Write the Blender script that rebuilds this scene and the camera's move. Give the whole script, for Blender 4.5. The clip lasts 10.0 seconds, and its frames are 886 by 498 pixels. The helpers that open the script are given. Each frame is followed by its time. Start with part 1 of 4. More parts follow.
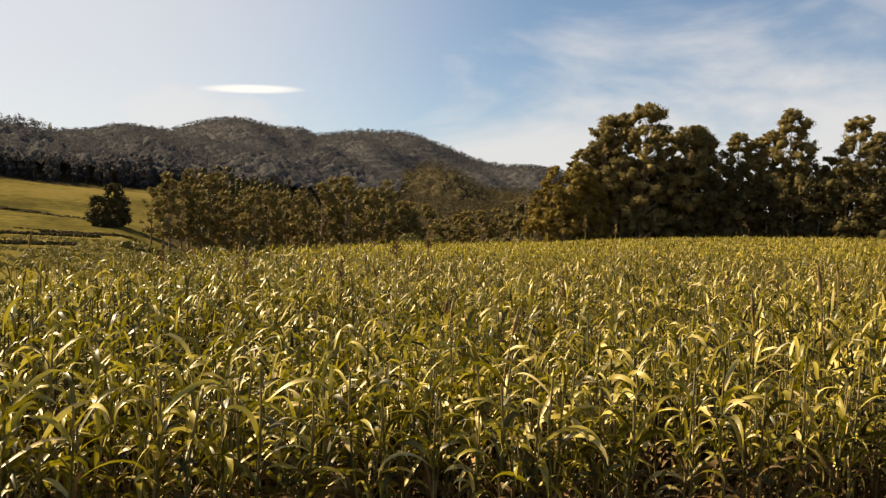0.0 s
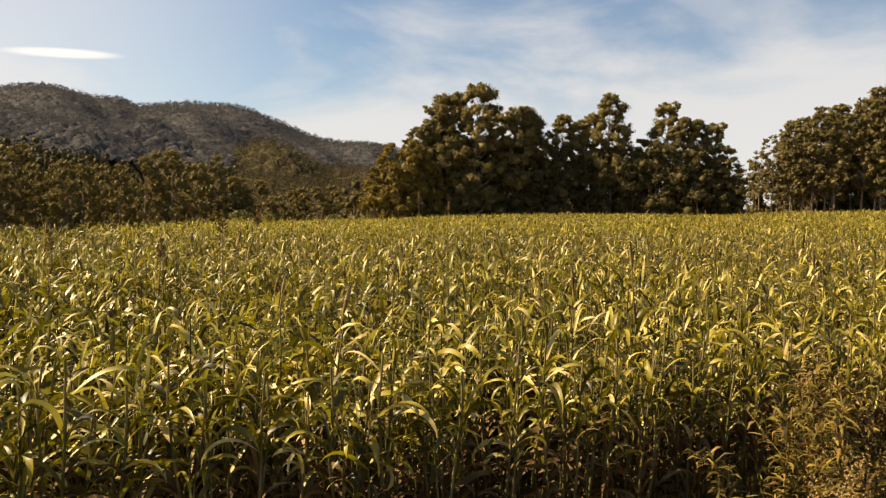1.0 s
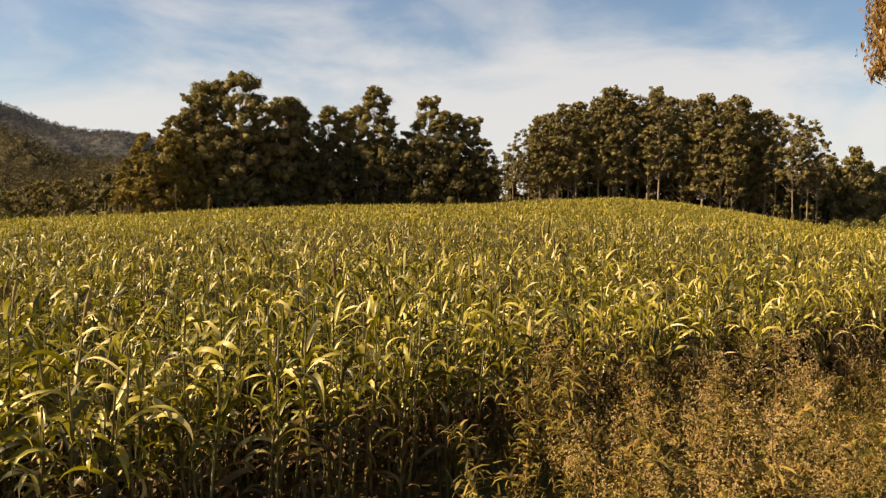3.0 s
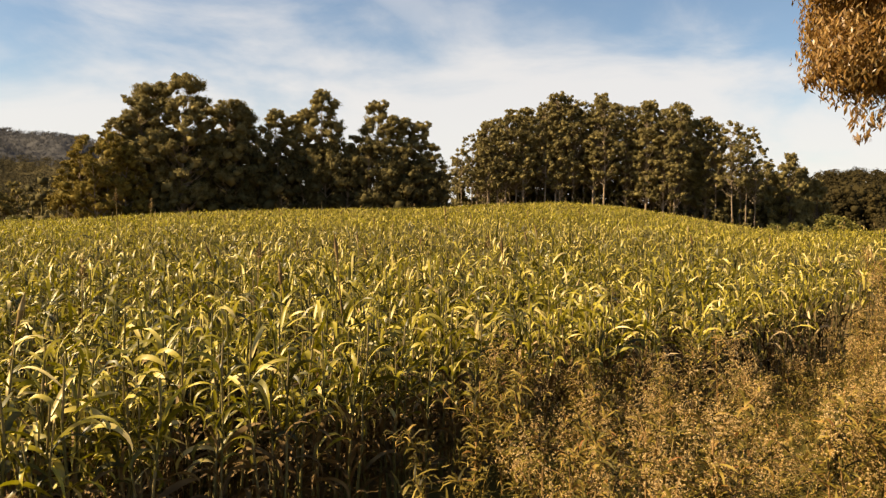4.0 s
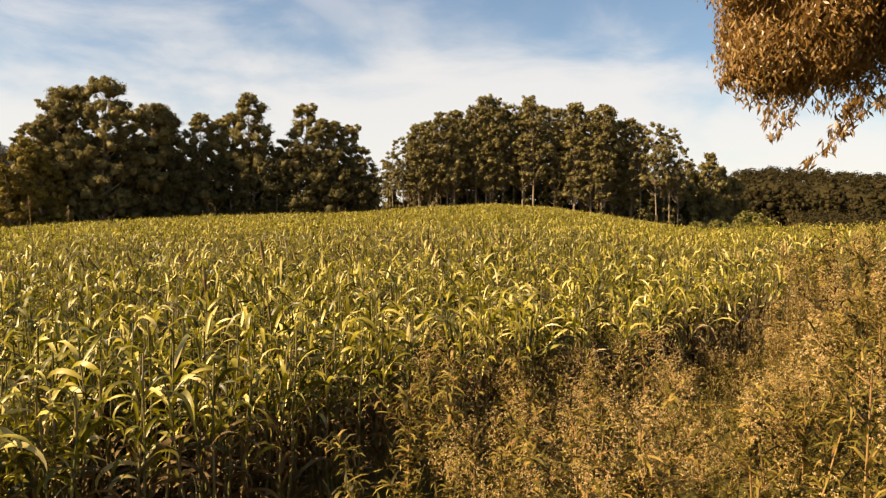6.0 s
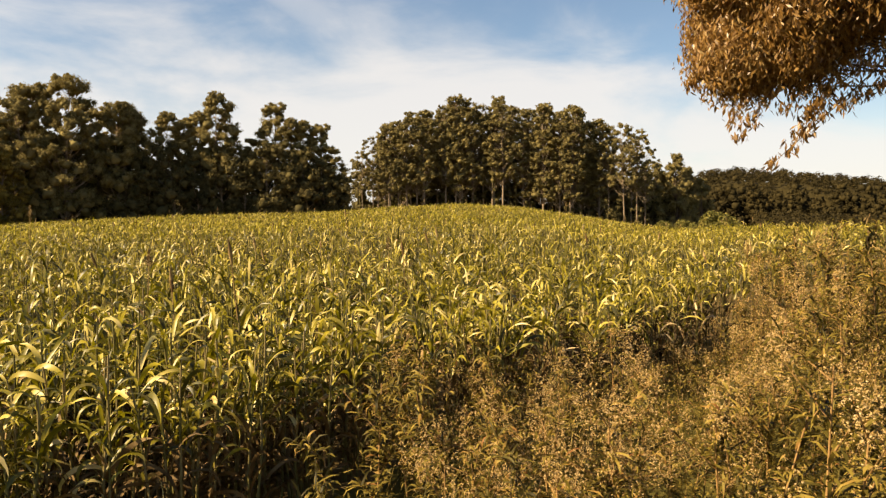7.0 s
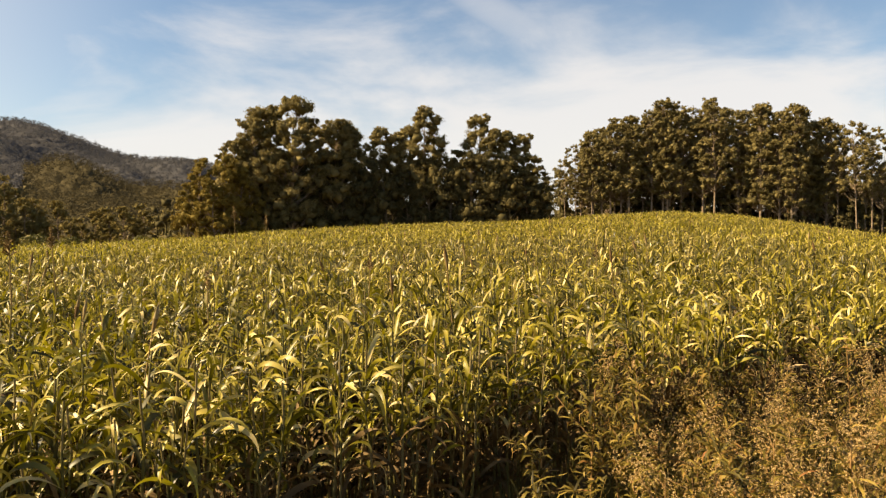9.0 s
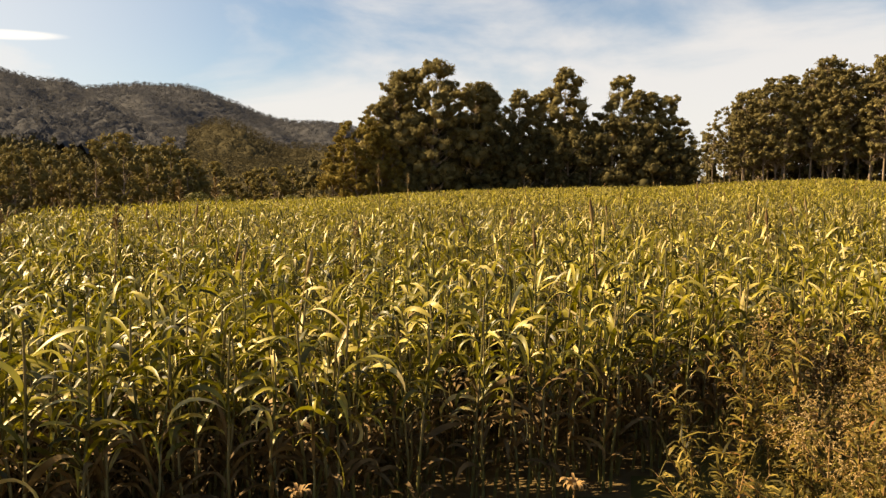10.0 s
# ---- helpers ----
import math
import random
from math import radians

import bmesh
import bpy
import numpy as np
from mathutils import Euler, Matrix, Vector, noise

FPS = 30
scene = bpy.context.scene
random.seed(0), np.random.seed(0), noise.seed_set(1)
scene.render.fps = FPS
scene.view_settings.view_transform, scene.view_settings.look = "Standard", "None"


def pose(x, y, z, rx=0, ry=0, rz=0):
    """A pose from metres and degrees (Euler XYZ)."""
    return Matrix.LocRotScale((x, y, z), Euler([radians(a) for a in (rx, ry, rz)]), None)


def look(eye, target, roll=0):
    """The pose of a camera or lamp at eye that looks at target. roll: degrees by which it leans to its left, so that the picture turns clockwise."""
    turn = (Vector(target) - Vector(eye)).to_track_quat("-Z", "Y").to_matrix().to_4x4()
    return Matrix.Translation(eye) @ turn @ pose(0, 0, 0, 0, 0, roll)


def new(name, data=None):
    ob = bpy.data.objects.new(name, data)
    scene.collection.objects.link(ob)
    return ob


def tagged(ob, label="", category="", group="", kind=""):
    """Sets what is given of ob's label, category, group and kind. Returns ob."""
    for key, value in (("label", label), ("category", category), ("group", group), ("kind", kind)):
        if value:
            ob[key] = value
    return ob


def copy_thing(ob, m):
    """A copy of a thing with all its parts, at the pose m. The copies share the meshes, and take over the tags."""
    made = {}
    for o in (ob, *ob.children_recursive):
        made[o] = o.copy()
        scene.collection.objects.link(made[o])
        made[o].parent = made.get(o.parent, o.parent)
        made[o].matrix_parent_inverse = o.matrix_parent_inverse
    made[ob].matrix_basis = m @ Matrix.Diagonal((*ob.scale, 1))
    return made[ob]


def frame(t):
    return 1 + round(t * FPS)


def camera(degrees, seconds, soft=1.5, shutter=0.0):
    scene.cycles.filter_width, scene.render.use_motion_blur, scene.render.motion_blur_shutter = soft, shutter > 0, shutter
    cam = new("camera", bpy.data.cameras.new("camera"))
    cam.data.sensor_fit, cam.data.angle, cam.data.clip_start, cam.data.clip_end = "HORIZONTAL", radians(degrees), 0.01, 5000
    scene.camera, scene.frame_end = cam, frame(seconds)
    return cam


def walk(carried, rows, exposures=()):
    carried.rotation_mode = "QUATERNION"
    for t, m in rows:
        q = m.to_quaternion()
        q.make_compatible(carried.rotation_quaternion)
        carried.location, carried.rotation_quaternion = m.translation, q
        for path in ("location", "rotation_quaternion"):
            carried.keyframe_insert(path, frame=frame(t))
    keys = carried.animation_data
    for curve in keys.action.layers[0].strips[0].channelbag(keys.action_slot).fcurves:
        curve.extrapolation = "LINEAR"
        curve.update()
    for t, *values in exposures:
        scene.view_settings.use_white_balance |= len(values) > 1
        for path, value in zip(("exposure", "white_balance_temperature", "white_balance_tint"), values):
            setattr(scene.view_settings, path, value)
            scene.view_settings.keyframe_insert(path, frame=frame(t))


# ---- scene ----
# ---------------------------------------------------------------- camera
cam = camera(60.7, 10.0, soft=1.35)


def aim(x, y, z, heading, pitch, roll):
    """Pose from a place, a compass heading (0 = +y, clockwise), a pitch and a roll, in degrees."""
    a, p = radians(heading), radians(pitch)
    way = Vector((math.sin(a) * math.cos(p), math.cos(a) * math.cos(p), math.sin(p)))
    eye = Vector((x, y, z))
    return look(eye, eye + way * 10, roll)


PATH = [
    (0, -0.070, -0.064, 1.866, -33.941, -1.062, 1.898),
    (0.5, -0.067, -0.019, 1.862, -26.771, -1.934, 2.147),
    (1, -0.060, 0.001, 1.865, -21.577, -2.407, 1.757),
    (1.5, -0.047, 0.009, 1.865, -17.335, -2.577, 1.107),
    (2, -0.015, 0.016, 1.860, -13.415, -2.174, 0.719),
    (2.5, 0.005, 0.011, 1.861, -8.296, -2.333, 0.482),
    (3, 0.023, -0.011, 1.865, -4.333, -2.689, 0.617),
    (4.5, 0.030, 0.002, 1.859, 0.000, -2.189, 0.470),
    (5, 0.033, -0.022, 1.852, -0.091, -2.328, 0.010),
    (5.5, 0.057, 0.024, 1.854, 2.758, -2.271, -0.140),
    (6, 0.054, 0.023, 1.853, 4.642, -2.083, -0.447),
    (6.2, 0.061, 0.019, 1.842, 6.142, -1.765, -0.514),
    (7.5, 0.048, 0.027, 1.855, 6.958, -2.545, -0.456),
    (8, 0.043, 0.018, 1.854, 6.028, -2.865, -0.344),
    (8.5, 0.024, -0.004, 1.855, 1.459, -2.484, -0.968),
    (9, -0.015, -0.014, 1.830, -8.251, -1.305, -0.515),
    (9.5, -0.036, -0.005, 1.789, -17.021, -1.243, -0.848),
    (10, -0.071, -0.014, 1.743, -18.519, -3.988, 0.477),
]
EXPOSURE = [(0.0, 1.28, 7350, 10), (0.5, 1.28, 7350, 10), (1.0, 1.33, 7450, 10), (1.5, 1.34, 7450, 10), (2.0, 1.33, 7450, 10), (2.5, 1.30, 7400, 10), (3.0, 1.29, 7450, 10), (4.5, 1.49, 7550, 10), (8.0, 1.48, 7600, 10), (9.0, 1.48, 7550, 10), (10.0, 1.46, 7700, 10)]
walk(cam, [(t, aim(x, y, z, h, p, r)) for t, x, y, z, h, p, r in PATH], EXPOSURE)

# ---------------------------------------------------------------- world and sun
SUN_AZ, SUN_EL = -103.0, 37.0          # bearing from +y (clockwise) and height of the sun

world = bpy.data.worlds.new("sky")
scene.world = world
world.use_nodes = True
wn, wl = world.node_tree.nodes, world.node_tree.links
wn.clear()


def wnode(kind, **values):
    n = wn.new(kind)
    for k, v in values.items():
        n.inputs[k].default_value = v
    return n


sky = wn.new("ShaderNodeTexSky")
sky.sky_type = "NISHITA"
sky.sun_disc = False
sky.sun_elevation = radians(SUN_EL)
sky.sun_rotation = radians(SUN_AZ)
sky.air_density, sky.dust_density, sky.ozone_density = 1.0, 0.45, 3.5
geo = wn.new("ShaderNodeTexCoord")
# thin cirrus: a pale bank low in the sky with a soft, uneven upper edge
stretch = wn.new("ShaderNodeMapping")
stretch.inputs["Scale"].default_value = (1.0, 1.0, 3.2)
stretch.inputs["Rotation"].default_value = (0.20, 0.16, 0.3)
wl.new(geo.outputs["Generated"], stretch.inputs["Vector"])
veil = wnode("ShaderNodeTexNoise", Scale=2.6, Detail=7.0, Roughness=0.55, Distortion=0.35)
wl.new(stretch.outputs[0], veil.inputs["Vector"])
sep = wn.new("ShaderNodeSeparateXYZ")
wl.new(geo.outputs["Generated"], sep.inputs[0])


def wmath(op, a, b=0.0, c=0.0):
    n = wn.new("ShaderNodeMath")
    n.operation = op
    for i, v in enumerate((a, b, c)):
        if isinstance(v, (int, float)):
            n.inputs[i].default_value = v
        else:
            wl.new(v, n.inputs[i])
    return n.outputs[0]


def smooth(value, low, high, to_max=1.0):
    n = wn.new("ShaderNodeMapRange")
    n.interpolation_type = "SMOOTHSTEP"
    n.inputs["From Min"].default_value, n.inputs["From Max"].default_value = low, high
    n.inputs["To Min"].default_value, n.inputs["To Max"].default_value = 0.0, to_max
    wl.new(value, n.inputs["Value"])
    return n.outputs[0]


# one lens-shaped cloud
def along(axis):
    n = wn.new("ShaderNodeVectorMath")
    n.operation = "DOT_PRODUCT"
    wl.new(geo.outputs["Generated"], n.inputs[0])
    n.inputs[1].default_value = axis
    return n.outputs["Value"]


def streak(az, height, half_long, half_thick, tilt, soft):
    """A lens-shaped streak of cloud: 1 in its middle, fading to 0 at its rim."""
    mid = Vector((math.sin(radians(az)), math.cos(radians(az)), height)).normalized()
    u = mid.cross(Vector((0, 0, 1))).normalized()
    v = u.cross(mid).normalized()
    u, v = u * math.cos(tilt) + v * math.sin(tilt), v * math.cos(tilt) - u * math.sin(tilt)
    a, b = wmath("DIVIDE", along(u), half_long), wmath("DIVIDE", along(v), half_thick)
    off = wmath("ADD", wmath("MULTIPLY", a, a), wmath("MULTIPLY", b, b))
    body = smooth(wmath("SUBTRACT", 1.0, off), -soft, 0.95)
    return wmath("MULTIPLY", body, wmath("GREATER_THAN", along(mid), 0.5))


ragged = wmath("MULTIPLY_ADD", veil.outputs["Fac"], 0.58, -0.29)
edge = wmath("SUBTRACT", ragged, sep.outputs["Z"])
east = smooth(along(Vector((math.sin(radians(-8)), math.cos(radians(-8)), 0.0))), 0.74, 0.95, 0.045)
clear = smooth(along(Vector((math.sin(radians(42)), math.cos(radians(42)), 0.0))), 0.80, 0.99, -0.075)
clear = wmath("MULTIPLY", clear, smooth(sep.outputs["Z"], 0.12, 0.23))
bank = smooth(wmath("ADD", wmath("ADD", edge, clear), east), -0.255, -0.07, 0.80)
haze = smooth(wmath("MULTIPLY", sep.outputs["Z"], -1.0), -0.18, 0.0, 0.76)
glow = smooth(along(Vector((math.sin(radians(-80)), math.cos(radians(-80)), 0.30)).normalized()), 0.62, 0.98, 0.72)
wisp = wmath("MULTIPLY", streak(-2.4, 0.268, 0.085, 0.016, -0.52, 2.2), wmath("MULTIPLY_ADD", veil.outputs["Fac"], 0.9, -0.16))
amount = wmath("MAXIMUM", wmath("MAXIMUM", bank, haze), wmath("MAXIMUM", glow, wisp))
lens_cloud = wmath("MULTIPLY", streak(-48.4, 0.178, 0.050, 0.0046, 0.06, 1.1), 0.8)
mix = wn.new("ShaderNodeMix")
mix.data_type = "RGBA"
wl.new(amount, mix.inputs[0])
wl.new(sky.outputs[0], mix.inputs[6])
mix.inputs[7].default_value = (6.15, 6.25, 6.7, 1)
bright = wn.new("ShaderNodeMix")
bright.data_type = "RGBA"
wl.new(lens_cloud, bright.inputs[0])
wl.new(mix.outputs[2], bright.inputs[6])
bright.inputs[7].default_value = (8.8, 8.7, 8.7, 1)
back = wnode("ShaderNodeBackground", Strength=0.053)
wl.new(bright.outputs[2], back.inputs["Color"])
wout = wn.new("ShaderNodeOutputWorld")
wl.new(back.outputs[0], wout.inputs[0])

sun = new("sun", bpy.data.lights.new("sun", "SUN"))
sun.data.energy, sun.data.angle, sun.data.color = 5.0, radians(0.55), (1.0, 0.83, 0.58)
_a, _e = radians(SUN_AZ), radians(SUN_EL)
sun_way = Vector((math.sin(_a) * math.cos(_e), math.cos(_a) * math.cos(_e), math.sin(_e)))
sun.matrix_world = look(sun_way * 50, (0, 0, 0))

# ---------------------------------------------------------------- materials
def principled(name):
    m = bpy.data.materials.new(name)
    m.use_nodes = True
    return m, m.node_tree.nodes, m.node_tree.links, m.node_tree.nodes["Principled BSDF"]


def leaf_material(name, stops, translucency=0.35, rough=0.45, gloss=0.35, per_object=False, blotch=6.0, tint=(1.0, 1.0, 1.0), vary=0.8):
    """Thin foliage: a diffuse and glossy face that lets some light through; each leaf takes its own colour."""
    m, n, l, b = principled(name)
    src = n.new("ShaderNodeObjectInfo").outputs["Random"] if per_object else n.new("ShaderNodeNewGeometry").outputs["Random Per Island"]
    tc = n.new("ShaderNodeTexCoord")
    nz = n.new("ShaderNodeTexNoise")
    nz.inputs["Scale"].default_value, nz.inputs["Detail"].default_value = blotch, 4.0
    l.new(tc.outputs["Object"], nz.inputs["Vector"])
    add = n.new("ShaderNodeMath")
    add.operation = "MULTIPLY_ADD"
    l.new(nz.outputs["Fac"], add.inputs[0])
    add.inputs[1].default_value = 0.9
    off = n.new("ShaderNodeMath")
    off.operation = "MULTIPLY_ADD"
    l.new(src, off.inputs[0])
    off.inputs[1].default_value, off.inputs[2].default_value = vary, -vary / 2
    l.new(off.outputs[0], add.inputs[2])
    r = n.new("ShaderNodeValToRGB")
    cr = r.color_ramp
    while len(cr.elements) < len(stops):
        cr.elements.new(0.5)
    for e, (p, c) in zip(cr.elements, stops):
        e.position, e.color = p, (*c, 1)
    l.new(add.outputs[0], r.inputs[0])
    l.new(r.outputs[0], b.inputs["Base Color"])
    b.inputs["Roughness"].default_value = rough
    b.inputs["Specular IOR Level"].default_value = gloss
    t = n.new("ShaderNodeBsdfTranslucent")
    tm = n.new("ShaderNodeMix")
    tm.data_type, tm.blend_type = "RGBA", "MULTIPLY"
    tm.inputs[0].default_value = 1.0
    l.new(r.outputs[0], tm.inputs[6])
    tm.inputs[7].default_value = (*tint, 1)
    l.new(tm.outputs[2], t.inputs["Color"])
    mixs = n.new("ShaderNodeMixShader")
    mixs.inputs[0].default_value = translucency
    l.new(b.outputs[0], mixs.inputs[1])
    l.new(t.outputs[0], mixs.inputs[2])
    l.new(mixs.outputs[0], n["Material Output"].inputs["Surface"])
    return m


def rough_material(name, stops, scale=3.0, rough=0.85, bump=0.3, fine=40.0):
    m, n, l, b = principled(name)
    tc = n.new("ShaderNodeTexCoord")
    a = n.new("ShaderNodeTexNoise")
    a.inputs["Scale"].default_value, a.inputs["Detail"].default_value = scale, 8.0
    f = n.new("ShaderNodeTexNoise")
    f.inputs["Scale"].default_value, f.inputs["Detail"].default_value = fine, 5.0
    for x in (a, f):
        l.new(tc.outputs["Object"], x.inputs["Vector"])
    av = n.new("ShaderNodeMix")
    av.inputs[0].default_value = 0.35
    l.new(a.outputs["Fac"], av.inputs[2])
    l.new(f.outputs["Fac"], av.inputs[3])
    r = n.new("ShaderNodeValToRGB")
    cr = r.color_ramp
    while len(cr.elements) < len(stops):
        cr.elements.new(0.5)
    for e, (p, c) in zip(cr.elements, stops):
        e.position, e.color = p, (*c, 1)
    l.new(av.outputs[0], r.inputs[0])
    l.new(r.outputs[0], b.inputs["Base Color"])
    b.inputs["Roughness"].default_value = rough
    b.inputs["Specular IOR Level"].default_value = 0.0
    bp = n.new("ShaderNodeBump")
    bp.inputs["Strength"].default_value, bp.inputs["Distance"].default_value = bump, 0.04
    l.new(f.outputs["Fac"], bp.inputs["Height"])
    l.new(bp.outputs[0], b.inputs["Normal"])
    return m


CROP = [(0.05, (0.036, 0.033, 0.004)), (0.30, (0.145, 0.121, 0.0095)), (0.55, (0.300, 0.245, 0.024)), (0.78, (0.42, 0.333, 0.085)), (1.0, (0.59, 0.46, 0.22))]
M_CROP = leaf_material("sorghum_leaf", CROP, 0.22, 0.45, 0.38, tint=(1.08, 1.18, 0.47), vary=0.95)
# lit copy of the sorghum leaf: colours raised 1.2 times, tones more even
M_CROP_FAR_LIT = leaf_material("sorghum_leaf_even_lit", [(p, tuple(1.2 * v for v in c)) for p, c in CROP], 0.34, 0.5, 0.3, tint=(1.08, 1.18, 0.47), vary=0.75)
M_CROP_OBJ = leaf_material("sorghum_leaf_near", CROP, 0.20, 0.45, 0.38, per_object=True, tint=(1.08, 1.18, 0.47), vary=0.95)
M_STALK = leaf_material("sorghum_stalk", [(0.1, (0.045, 0.042, 0.010)), (0.6, (0.11, 0.095, 0.025)), (1.0, (0.20, 0.145, 0.065))], 0.03, 0.5, 0.35)
# withered leaf brown, which also deepens the shade inside the crop
M_DRY = leaf_material("dry_and_shaded_leaf", [(0.1, (0.034, 0.020, 0.008)), (0.5, (0.095, 0.058, 0.022)), (0.78, (0.24, 0.16, 0.07)), (1.0, (0.46, 0.34, 0.19))], 0.06, 0.7, 0.15, vary=1.0)
M_PANICLE = leaf_material("sorghum_panicle", [(0.1, (0.12, 0.07, 0.03)), (0.6, (0.25, 0.17, 0.07)), (1.0, (0.42, 0.33, 0.17))], 0.1, 0.8, 0.1)
M_WEED = leaf_material("dry_weed_leaf", [(0.08, (0.034, 0.027, 0.006)), (0.3, (0.085, 0.066, 0.012)), (0.55, (0.180, 0.134, 0.024)), (0.76, (0.29, 0.205, 0.045)), (0.92, (0.25, 0.105, 0.035))], 0.3, 0.6, 0.2)
M_HEAD = leaf_material("dry_seed_head", [(0.1, (0.29, 0.185, 0.062)), (0.5, (0.52, 0.355, 0.145)), (1.0, (0.70, 0.52, 0.29))], 0.3, 0.9, 0.05)
M_WSTEM = leaf_material("dry_weed_stem", [(0.1, (0.12, 0.06, 0.025)), (0.6, (0.27, 0.16, 0.06)), (1.0, (0.36, 0.26, 0.11))], 0.0, 0.7, 0.2)
M_STRAW = leaf_material("dry_grass", [(0.1, (0.08, 0.054, 0.010)), (0.6, (0.21, 0.142, 0.032)), (1.0, (0.44, 0.32, 0.11))], 0.3, 0.6, 0.2)
M_EUC = leaf_material("eucalyptus_foliage", [(0.1, (0.112, 0.094, 0.038)), (0.5, (0.205, 0.166, 0.065)), (0.85, (0.285, 0.226, 0.092)), (1.0, (0.315, 0.230, 0.105))], 0.32, 0.75, 0.10, blotch=0.5, vary=0.55)
M_EUC_Y = leaf_material("young_eucalyptus_foliage", [(0.1, (0.125, 0.095, 0.020)), (0.5, (0.20, 0.148, 0.031)), (1.0, (0.265, 0.186, 0.046))], 0.3, 0.7, 0.12, blotch=0.6)
M_MID = leaf_material("valley_foliage", [(0.1, (0.10, 0.080, 0.024)), (0.5, (0.20, 0.155, 0.048)), (0.85, (0.28, 0.205, 0.066)), (1.0, (0.30, 0.205, 0.075))], 0.2, 0.7, 0.1, blotch=0.4, vary=0.4)
# pale grey-blue leaf colour stands in for haze over the distant hills
M_HAZED_WOOD = leaf_material("hazed_forest_foliage", [(0.1, (0.070, 0.071, 0.077)), (0.5, (0.086, 0.085, 0.088)), (0.85, (0.098, 0.094, 0.091)), (1.0, (0.108, 0.099, 0.089))], 0.30, 0.9, 0.02, blotch=0.02, vary=0.25)
M_SLOPE = leaf_material("slope_foliage", [(0.1, (0.046, 0.039, 0.022)), (0.5, (0.074, 0.061, 0.031)), (1.0, (0.108, 0.085, 0.042))], 0.2, 0.85, 0.04, blotch=0.06, vary=0.5)
M_DARK = leaf_material("dark_wood_foliage", [(0.1, (0.022, 0.018, 0.008)), (0.5, (0.040, 0.031, 0.012)), (1.0, (0.066, 0.048, 0.017))], 0.15, 0.8, 0.06, blotch=0.05, vary=0.4)
# dark foliage; its colour also stands in for shade low in the groves
M_LOW = leaf_material("dark_and_shaded_foliage", [(0.1, (0.044, 0.038, 0.014)), (0.5, (0.085, 0.070, 0.027)), (1.0, (0.135, 0.104, 0.040))], 0.1, 0.75, 0.08, blotch=0.6, vary=0.4)
M_LEAF = leaf_material("brown_tree_leaf", [(0.1, (0.125, 0.064, 0.017)), (0.5, (0.235, 0.125, 0.032)), (0.85, (0.33, 0.20, 0.066)), (1.0, (0.40, 0.29, 0.135))], 0.38, 0.4, 0.45, blotch=0.8)
M_SHRUB = leaf_material("shrub_foliage", [(0.1, (0.07, 0.07, 0.015)), (0.5, (0.13, 0.115, 0.025)), (1.0, (0.22, 0.17, 0.04))], 0.25, 0.6, 0.2, blotch=1.0)
M_BARK = rough_material("eucalyptus_bark", [(0.3, (0.09, 0.066, 0.044)), (0.5, (0.20, 0.150, 0.102)), (0.7, (0.36, 0.285, 0.205))], 1.5, 0.8, 0.4, 12.0)
M_DBARK = rough_material("dark_bark", [(0.3, (0.05, 0.035, 0.025)), (0.7, (0.15, 0.11, 0.08))], 3.0, 0.9, 0.5, 25.0)
M_SOIL = rough_material("field_soil", [(0.3, (0.075, 0.048, 0.022)), (0.55, (0.13, 0.09, 0.04)), (0.75, (0.20, 0.15, 0.07))], 0.6, 0.95, 0.6, 9.0)
M_PASTURE = rough_material("pasture", [(0.36, (0.050, 0.044, 0.015)), (0.46, (0.088, 0.074, 0.022)), (0.54, (0.125, 0.102, 0.030)), (0.66, (0.155, 0.116, 0.044))], 0.045, 0.95, 0.5, 0.5)
M_FLOOR = rough_material("forest_floor", [(0.3, (0.035, 0.028, 0.014)), (0.7, (0.09, 0.07, 0.03))], 0.05, 0.95, 0.4, 0.8)

# ---------------------------------------------------------------- mesh helpers
rng = np.random.default_rng(7)


def mesh_from(name, verts, quads, material, smooth=False):
    """A mesh from arrays of corners and of four-cornered faces."""
    me = bpy.data.meshes.new(name)
    verts, quads = np.asarray(verts, dtype=np.float32), np.asarray(quads, dtype=np.int32)
    me.vertices.add(len(verts))
    me.vertices.foreach_set("co", verts.ravel())
    me.loops.add(quads.size)
    me.loops.foreach_set("vertex_index", quads.ravel())
    me.polygons.add(len(quads))
    me.polygons.foreach_set("loop_start", np.arange(0, quads.size, quads.shape[1], dtype=np.int32))
    if smooth:
        me.polygons.foreach_set("use_smooth", np.ones(len(quads), dtype=bool))
    me.materials.append(material)
    me.update(calc_edges=True)
    return me


def part(name, me, parent, label=""):
    ob = new(name, me)
    ob.parent = parent
    return tagged(ob, label) if label else ob


def thing(name, label, category, group="", kind="", m=None):
    ob = new(name)
    ob.empty_display_size = 0.2
    if m is not None:
        ob.matrix_basis = m
    return tagged(ob, label, category, group, kind)


class Pile:
    """Collects arrays of corners and faces for one mesh."""

    def __init__(self):
        self.v, self.q, self.n = [], [], 0

    def add(self, verts, quads):
        verts = np.asarray(verts).reshape(-1, 3)
        self.v.append(verts)
        self.q.append(np.asarray(quads).reshape(-1, 4) + self.n)
        self.n += len(verts)
        return self

    def mesh(self, name, material, smooth=False):
        return mesh_from(name, np.concatenate(self.v), np.concatenate(self.q), material, smooth)


def unit(v):
    return v / np.maximum(np.linalg.norm(v, axis=-1, keepdims=True), 1e-9)


